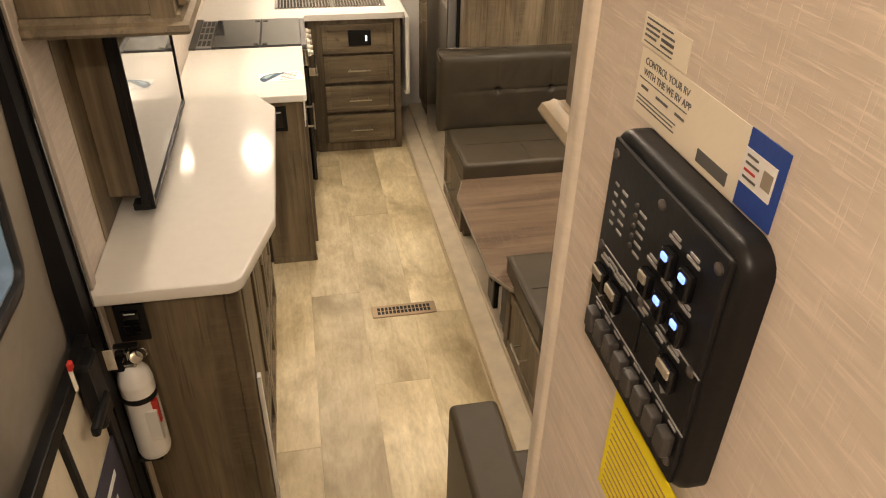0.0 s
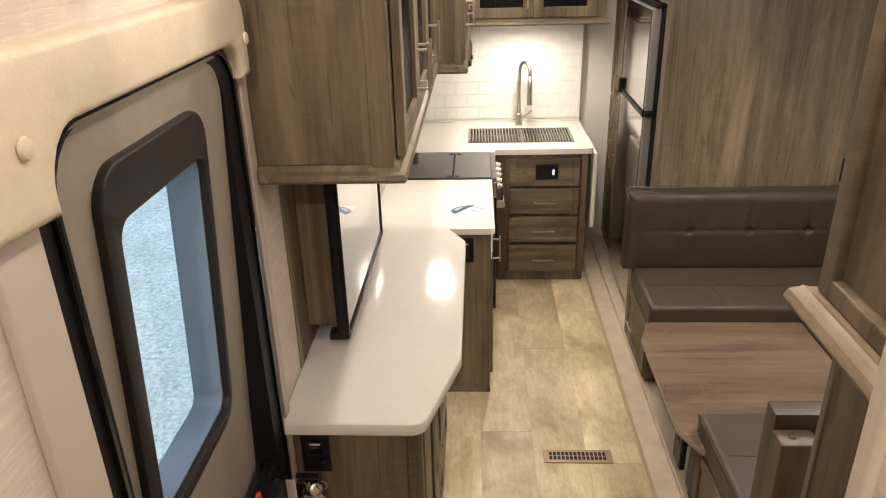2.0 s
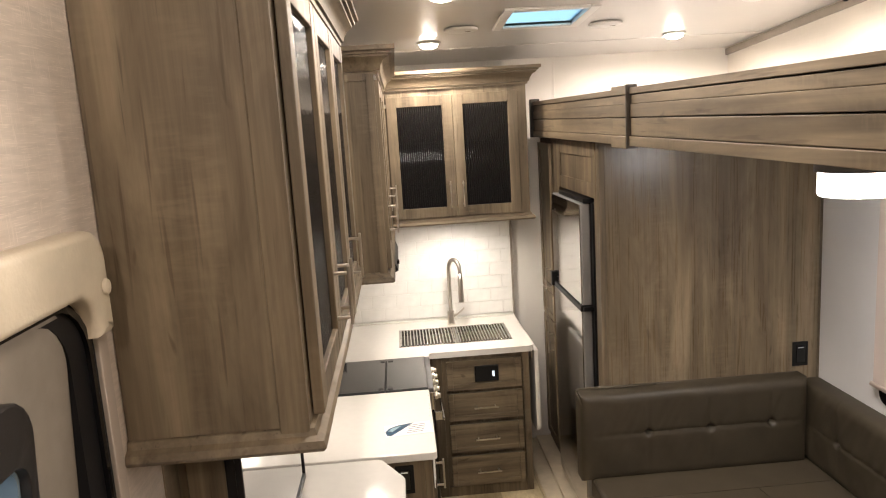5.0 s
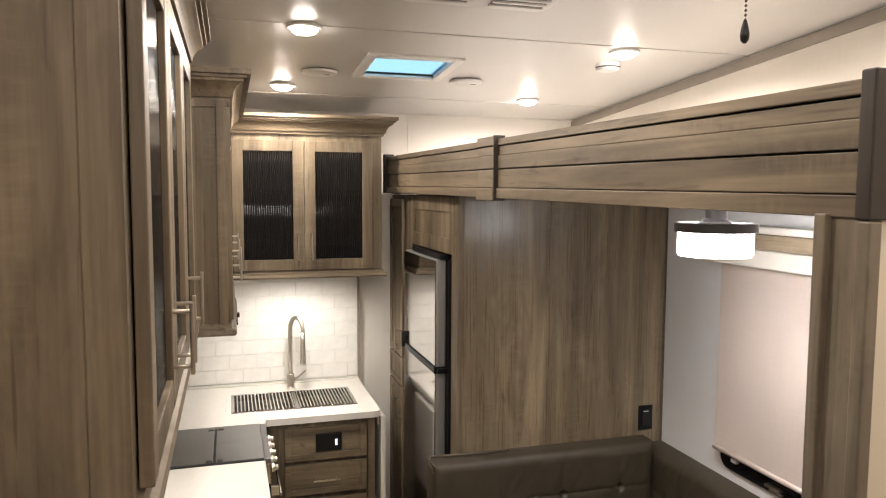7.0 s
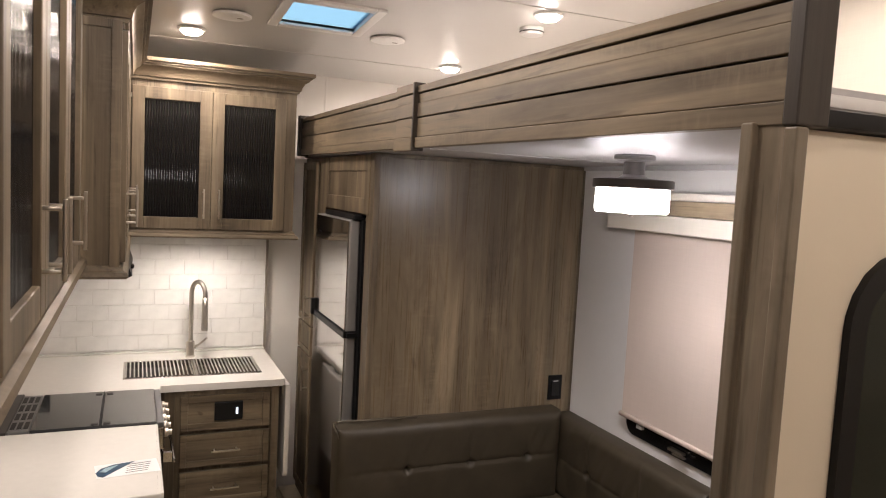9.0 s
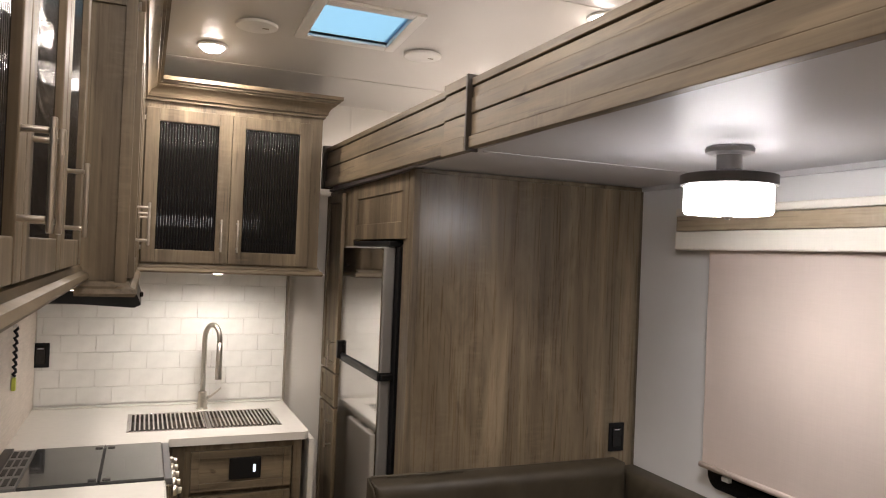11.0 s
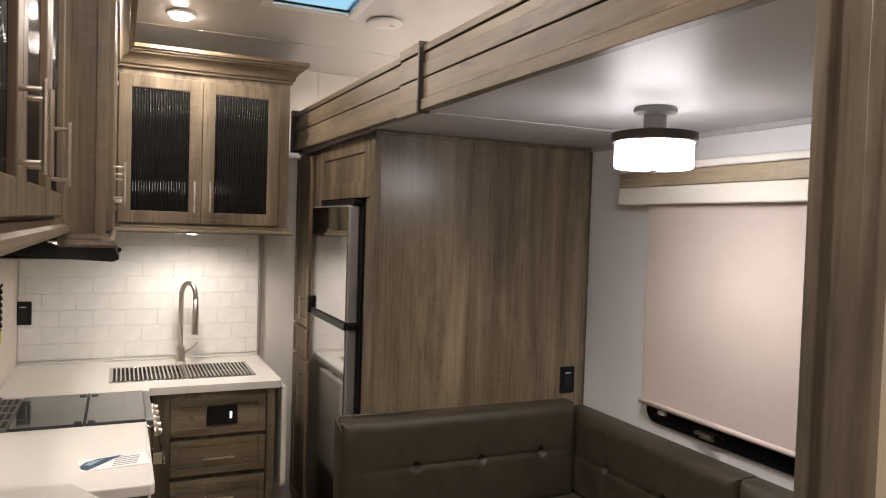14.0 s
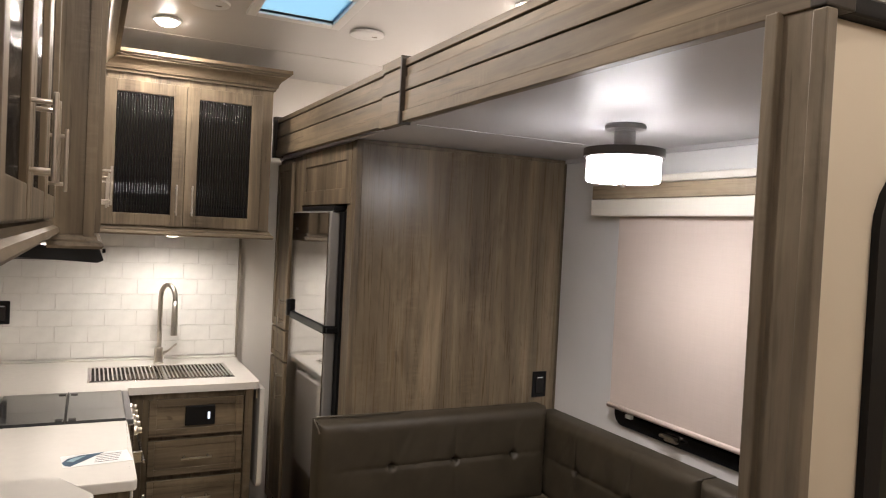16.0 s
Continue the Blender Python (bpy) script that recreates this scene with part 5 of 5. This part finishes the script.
for i in range(2):
    for j in range(14):
        part("slot", boxes([(0.025 + j * 0.018, 0.038 + j * 0.018, 0.018 + i * 0.027, 0.04 + i * 0.027, 0.0045, 0.0056)]), black, rg, "", RM)

# ---- entry door ----
def leaning(ob):
    """The door hangs slightly out of plumb."""
    for v in ob.data.vertices:
        v.co.x += 0.06 * (v.co.z - 1.85)
    return ob


def ring(y0, y1, z0, z1, r):
    return [(p.x, p.y) for p in rounded([(y0, z0), (y1, z0), (y1, z1), (y0, z1)], r)]


door = tagged(new("door_1"), "taupe entry door with a black framed window, closed", "door", "", "structure")
door.location = (-0.5, 1.57, 0.9)
win = ring(1.402, 1.732, 1.247, 1.786, 0.03)
leaning(part("leaf", plate(ring(1.27, 1.90, -0.08, 1.945, [0, 0, 0.07, 0.07]), [win], 0.03), taupe, door, "", pose(-0.463, 0, 0, 0, 0, 90)))
part("seal", plate(ring(1.237, 1.966, -0.088, 1.957, [0, 0, 0.1, 0.1]), [ring(1.287, 1.882, -0.07, 1.934, [0, 0, 0.08, 0.08])], 0.05), rubber, door, "black rubber door seal", pose(-0.458, 0, 0, 0, 0, 90))
part("seal_lip", plate(ring(1.262, 1.944, -0.08, 1.95, [0, 0, 0.09, 0.09]), [ring(1.27, 1.934, -0.07, 1.942, [0, 0, 0.085, 0.085])], 0.012), black_gloss, door, "", pose(-0.451, 0, 0, 0, 0, 90))
bezel = plate(ring(1.36, 1.752, 1.218, 1.873, 0.06), [win], 0.018)
bmesh.ops.bevel(bezel, geom=[e for e in bezel.edges if all(abs(v.co.y) < 1e-6 for v in e.verts) and len(e.link_faces) == 2 and e.calc_face_angle(0) > 1], offset=0.005, segments=2, affect="EDGES", profile=0.5)
wf = leaning(part("window_frame", bezel, plain("black_window_frame", (0.018, 0.016, 0.015), 0.45, 0.1, spec=0.3), door, "black moulded window frame", pose(-0.449, 0, 0, 0, 0, 90)))
# The reveal's blue-grey is daylight put into its colour
leaning(part("inner_frame", plate(ring(1.398, 1.738, 1.243, 1.79, 0.034), [ring(1.406, 1.727, 1.252, 1.781, 0.026)], 0.062), plain("daylit_blue_reveal", (0.2, 0.27, 0.33), 0.4, 0.08), wf, "", pose(-0.464, 0, 0, 0, 0, 90)))
dg = leaning(part("pane", boxes([(-0.524, -0.520, 1.4, 1.735, 1.245, 1.788)]), door_glass, wf, "tinted window glass"))
dg.visible_shadow = False
leaning(part("sticker", boxes([(-0.518, -0.517, 1.45, 1.475, 1.29, 1.33)]), trim_taupe, wf))
part("lower_frame", boxes([(-0.49, -0.462, 1.25, 1.88, 0.93, 0.97), (-0.49, -0.462, 1.25, 1.29, 0.02, 0.93), (-0.49, -0.462, 1.84, 1.88, 0.02, 0.93), (-0.49, -0.462, 1.58, 1.60, 0.3, 0.93)], 0.004), black, door, "black screen door frame")
part("kick_panel", boxes([(-0.488, -0.475, 1.29, 1.84, 0.45, 0.93)], 0.003), cream_plastic, door, "cream lower panel")
part("handle", boxes([(-0.468, -0.43, 1.74, 1.82, 0.78, 0.98)], 0.012), black, door, "black door latch")
part("latch_strap", boxes([(-0.447, -0.441, 1.677, 1.689, 0.97, 1.03)], 0.002), paper, door, "pale strap")
part("reveal", boxes([(-0.56, -0.472, 1.946, 1.9675, 0.0, 1.88), (-0.56, -0.472, 1.238, 1.258, 0.0, 1.88)], 0.003), rubber, door, "black doorway reveal")
part("lever", boxes([(-0.44, -0.42, 1.66, 1.79, 0.84, 0.87)], 0.008), black, door)
part("red_tag", boxes([(-0.446, -0.436, 1.674, 1.692, 1.03, 1.05)], 0.003), red, door, "red latch button")
part("threshold_label", boxes([(-0.474, -0.468, 1.62, 1.84, 0.25, 0.66)], 0.001), label_cloth, door, "dark blue printed label")
for i in range(3):
    part("label_line", boxes([(-0.4682, -0.4668, 1.65, 1.78 - i * 0.03, 0.58 - i * 0.06, 0.60 - i * 0.06)]), white_ink, door)

hoop = thing("door_surround", (-0.46, 1.55, 1.9), "cream moulded surround over the entry door with button caps", "door surround")
o1 = [(p.x, p.y) for p in rounded([(1.13, 1.868), (1.25, 1.858), (1.25, 1.952), (1.935, 1.952), (1.935, 1.882), (1.985, 1.882), (1.985, 2.045), (1.13, 2.045)], [0.012, 0.0, 0.07, 0.06, 0.0, 0.008, 0.05, 0.07])]
sur = plate(o1, [], 0.038)
rim = [e for e in sur.edges if all(abs(v.co.y) < 1e-6 for v in e.verts) and len(e.link_faces) == 2 and e.calc_face_angle(0) > 1]
bmesh.ops.bevel(sur, geom=rim, offset=0.012, segments=3, affect="EDGES", profile=0.5)
part("moulding", sur, cream_plastic, hoop, "", pose(-0.428, 0, 0, 0, 0, 90))
for y, z in ((1.205, 1.95), (1.962, 1.955)):
    part("button_cap", lathe([(0.009, 0.0), (0.013, 0.003), (0.011, 0.007), (0.004, 0.009)], (0, 0, 0), 16), cream_plastic, hoop, "", pose(-0.429, y, z, 0, 90, 0))
structure("trim_jamb", boxes([(LEFT, LEFT + 0.014, 1.15, 1.232, 0.0, 1.873), (LEFT, LEFT + 0.014, 1.97, 2.003, 0.0, 1.886)], 0.002), plain("beige_strip", (0.5, 0.44, 0.385), 0.6, 0.04), "cream strips beside the entry door")

# ---- control panel on the partition ----
PX, K = 0.325, 0.668
cp = thing("switch_console", (PX, 0.78, 1.68), "black wall console with rocker switches and blue lights", "switch console")


def on_wall(y, z, out=0.0):
    """A front on the partition, drawn at 1 : 0.668; x runs towards the stairs."""
    return pose(PX - out * K, 0.427 + (y - 0.407) * K, 2.1 + (z - 2.099) * K, 0, 0, FACE_LEFT) @ Matrix.Scale(K, 4)


PY, PZ = 1.075, 1.385
SQUAT = pose(0.008, 0, 0.04) @ Matrix.Diagonal((1.0, 1.0, 0.9, 1.0))
hs = plate([(p.x, p.y) for p in rounded([(0.03, 0.118), (0.281, 0.118), (0.281, 0.428), (0.03, 0.428)], 0.03)], [], 0.027)
bmesh.ops.bevel(hs, geom=[e for e in hs.edges if all(abs(v.co.y) < 1e-6 for v in e.verts) and len(e.link_faces) == 2 and e.calc_face_angle(0) > 1], offset=0.011, segments=4, affect="EDGES", profile=0.5)
part("housing", hs, black, cp, "", on_wall(PY, PZ, 0.0275) @ SQUAT)
part("face_plate", boxes([(0.04, 0.268, -0.004, 0.003, 0.13, 0.414)], 0.003), plain("black_face_plate", (0.01, 0.01, 0.011), 0.35, 0.06, spec=0.25), cp, "", on_wall(PY, PZ, 0.0275) @ SQUAT)
FM = on_wall(PY, PZ, 0.0315) @ SQUAT
for z in (0.398, 0.278, 0.154):
    for x in (0.052, 0.156, 0.256):
        part("screw", lathe([(0.006, 0.0), (0.006, 0.002), (0.002, 0.004)], (0, 0, 0), 10), steel_dark, cp, "", FM @ pose(x, 0, z, 90, 0, 0))
for x, z, lit in ((0.191, 0.357, True), (0.224, 0.357, True), (0.194, 0.306, True), (0.228, 0.306, True), (0.162, 0.31, False), (0.069, 0.243, False), (0.105, 0.243, False), (0.229, 0.25, False)):
    wide = 0.014 if not lit and x != 0.162 else 0.010
    sw = part("rocker_switch", boxes([(x - wide, x + wide, -0.009, 0.0, z - 0.017, z + 0.014)], 0.003), black_gloss, cp, "", FM)
    if lit:
        part("light", boxes([(x - 0.005, x + 0.005, -0.0112, -0.008, z + 0.003, z + 0.0105)], 0.002), led_blue, sw, "glowing blue switch light", FM)
    else:
        part("cap", boxes([(x - wide + 0.003, x + wide - 0.003, -0.0112, -0.008, z + 0.001, z + 0.012)], 0.001), trim_taupe, sw, "", FM)
    for dz, w in ((0.02, 0.013), (0.026, 0.009)):
        part("mark", boxes([(x - w, x + w * 0.6, -0.0012, 0.0, z + dz, z + dz + 0.0032)]), grey_print, cp, "", FM)
for j in range(5):
    part("indicator", lathe([(0.003, 0.0), (0.003, 0.002), (0.001, 0.003)], (0, 0, 0), 8), charcoal, cp, "", FM @ pose(0.113, 0, 0.37 - j * 0.0125, 90, 0, 0))
    for i, w in ((0.06, 0.008), (0.078, 0.012), (0.119, 0.014)):
        part("mark", boxes([(i, i + w, -0.001, 0.0, 0.365 - j * 0.0125, 0.368 - j * 0.0125)]), grey_print, cp, "", FM)
part("divider", boxes([(0.06, 0.27, -0.0012, 0.0, 0.281, 0.2825), (0.06, 0.27, -0.0012, 0.0, 0.204, 0.2055)]), grey_print, cp, "", FM)
for x in (0.085, 0.12, 0.16, 0.2):
    part("caption_line", boxes([(x - 0.012, x + 0.012, -0.0012, 0.0, 0.272, 0.275), (x - 0.008, x + 0.006, -0.0012, 0.0, 0.266, 0.269)]), grey_print, cp, "", FM)
for x0, x1 in ((0.125, 0.165), (0.168, 0.208)):
    part("blank_plate", boxes([(x0, x1, -0.003, 0.0, 0.212, 0.26)], 0.002), black, cp, "", FM)
for i in range(8):
    x = 0.07 + i * 0.026
    part("fuse_switch", boxes([(x - 0.010, x + 0.010, -0.012, 0.0, 0.164, 0.194)], 0.003), charcoal, cp, "", FM)
    part("mark", boxes([(x - 0.008, x + 0.006, -0.001, 0.0, 0.197, 0.2)]), grey_print, cp, "", FM)
for x, z in ((0.066, 0.217), (0.103, 0.217), (0.223, 0.222)):
    part("arrow_mark", plate([(x, z - 0.008), (x + 0.007, z), (x + 0.003, z), (x + 0.003, z + 0.007), (x - 0.003, z + 0.007), (x - 0.003, z), (x - 0.007, z)], [], 0.001), grey_print, cp, "", FM @ pose(0, -0.001, 0))

yc = thing("warning_card", (PX, 0.8, 1.6), "yellow printed warning card below the control panel", "card")
YM = on_wall(PY, PZ, 0.012)
part("card", boxes([(0.12, 0.29, -0.002, 0.0, -0.03, 0.125)], 0.001), yellow, yc, "", YM)
for i in range(13):
    part("print_line", boxes([(0.13, 0.28 - 0.012 * (i % 3), -0.0028, -0.0018, -0.02 + i * 0.0105, -0.0182 + i * 0.0105)]), brass_dull, yc, "", YM)

stk = thing("instruction_sticker", (PX, 0.8, 1.9), "cream instruction sticker with black print and a blue corner", "sticker")
SM = on_wall(1.075, 1.80, 0.0)
part("sheet", boxes([(0.016, 0.222, -0.0012, -0.0004, 0.012, 0.078)], 0.0), paper, stk, "", SM)
part("sheet", boxes([(0.01, 0.104, -0.0012, -0.0004, 0.08, 0.11)], 0.0), paper, stk, "", SM)
part("blue_corner", boxes([(0.216, 0.267, -0.0017, -0.0009, 0.013, 0.079)], 0.0), blue, stk, "blue printed corner", SM)
part("white_patch", boxes([(0.216, 0.258, -0.0023, -0.0015, 0.034, 0.063)], 0.0), white_ink, stk, "", SM)
text("CONTROL YOUR RV", 0.0098, ink, stk, SM @ pose(0.027, -0.0014, 0.064))
text("WITH THE WE RV APP", 0.0098, ink, stk, SM @ pose(0.027, -0.0014, 0.053))
marks = [(0.02, 0.12, 0.0485, 0.0494), (0.027, 0.042, 0.040, 0.0425), (0.06, 0.085, 0.040, 0.0425), (0.1, 0.118, 0.040, 0.0425), (0.022, 0.105, 0.031, 0.032), (0.022, 0.1, 0.027, 0.028), (0.022, 0.104, 0.023, 0.024), (0.15, 0.2, 0.018, 0.03), (0.016, 0.07, 0.105, 0.1065), (0.016, 0.045, 0.099, 0.101), (0.05, 0.075, 0.099, 0.101), (0.016, 0.045, 0.094, 0.096), (0.05, 0.075, 0.093, 0.096), (0.016, 0.04, 0.089, 0.091), (0.05, 0.075, 0.088, 0.09), (0.016, 0.075, 0.0835, 0.0845)]
for x0, x1, z0, z1 in marks:
    part("print_mark", boxes([(x0, x1, -0.0018, -0.0011, z0, z1)]), ink, stk, "", SM)
for i in range(4):
    part("print_mark", boxes([(0.22, 0.238 - 0.003 * (i % 2), -0.0028, -0.0022, 0.039 + i * 0.006, 0.041 + i * 0.006)]), red if i == 1 else ink, stk, "", SM)
part("print_mark", boxes([(0.244, 0.256, -0.0028, -0.0022, 0.042, 0.056)]), trim_taupe, stk, "", SM)

# ---- cabinet behind the partition and the armchair below it ----
hc = thing("hall_cabinet", (0.65, 1.24, 0.0), "tall grey-brown timber cabinet with a moulded ledge and framed panel", "cabinet")
part("lower_body", boxes([(0.53, 0.88, 1.1, 1.38, 0.0, 1.665)], 0.004), wood_z, hc)
part("upper_body", boxes([(0.49, 0.88, 1.1, 1.37, 1.70, 2.60)], 0.002), wood_z, hc)
part("frame", boxes([(0.475, 0.5, 1.345, 1.374, 1.70, 2.60), (0.475, 0.5, 1.1, 1.345, 1.70, 1.728)], 0.004), wood_z, hc)
part("ledge", sweep([(0.0, 1.664), (0.07, 1.664), (0.078, 1.672), (0.092, 1.678), (0.098, 1.688), (0.092, 1.698), (0.08, 1.7), (0.074, 1.703), (0.066, 1.7), (0.0, 1.7)], [(0.535, 1.382), (0.535, 1.10)]), lit_ledge_wood, hc, "moulded ledge, lightened to show lamp light")
ac2 = thing("armchair", (0.6, 1.5, 0.0), "grey leatherette armchair beside the stairs", "armchair")
part("arm", bm_box(0.41, 0.548, 1.25, 1.81, 0.02, 0.65, 0.018, 3), leather_seat, ac2)
part("seat", bm_box(0.55, 0.86, 1.4, 1.70, 0.02, 0.56, 0.02, 3), leather_seat, ac2)

# ---- outside ----
structure("ground", boxes([(-400, 400, -400, 400, -1.05, -0.95)]), gravel_mat, "pale gravel ground outside")

# ---- floor tiles ----
fl = [o for o in scene.objects if o.name == "floor_main"][0]
tm = {}
FW, FL = 0.232, 1.362
starts = {-4: 2.1, -3: 2.75, -2: 2.293, -1: 3.225, 0: 2.584, 1: 3.014}
for col, first in starts.items():
    x = 0.272 + col * FW
    y = first - 2 * FL
    while y < BACK:
        a, b = max(y, 0.91), min(y + FL - 0.0012, BACK - 0.01)
        if b - a > 0.03:
            w = min(x + FW - 0.0012, 0.746) - x
            key = (round(b - a, 3), round(w, 3))
            if key not in tm:
                tm[key] = mesh_of("floor_tile", bm_box(0, w, 0, b - a, -0.008, 0.0, 0.0008, 1), tile_floor)
            t = new("floor_tile", tm[key])
            t.parent = fl
            t.location = (x, a, 0.0)
        y += FL
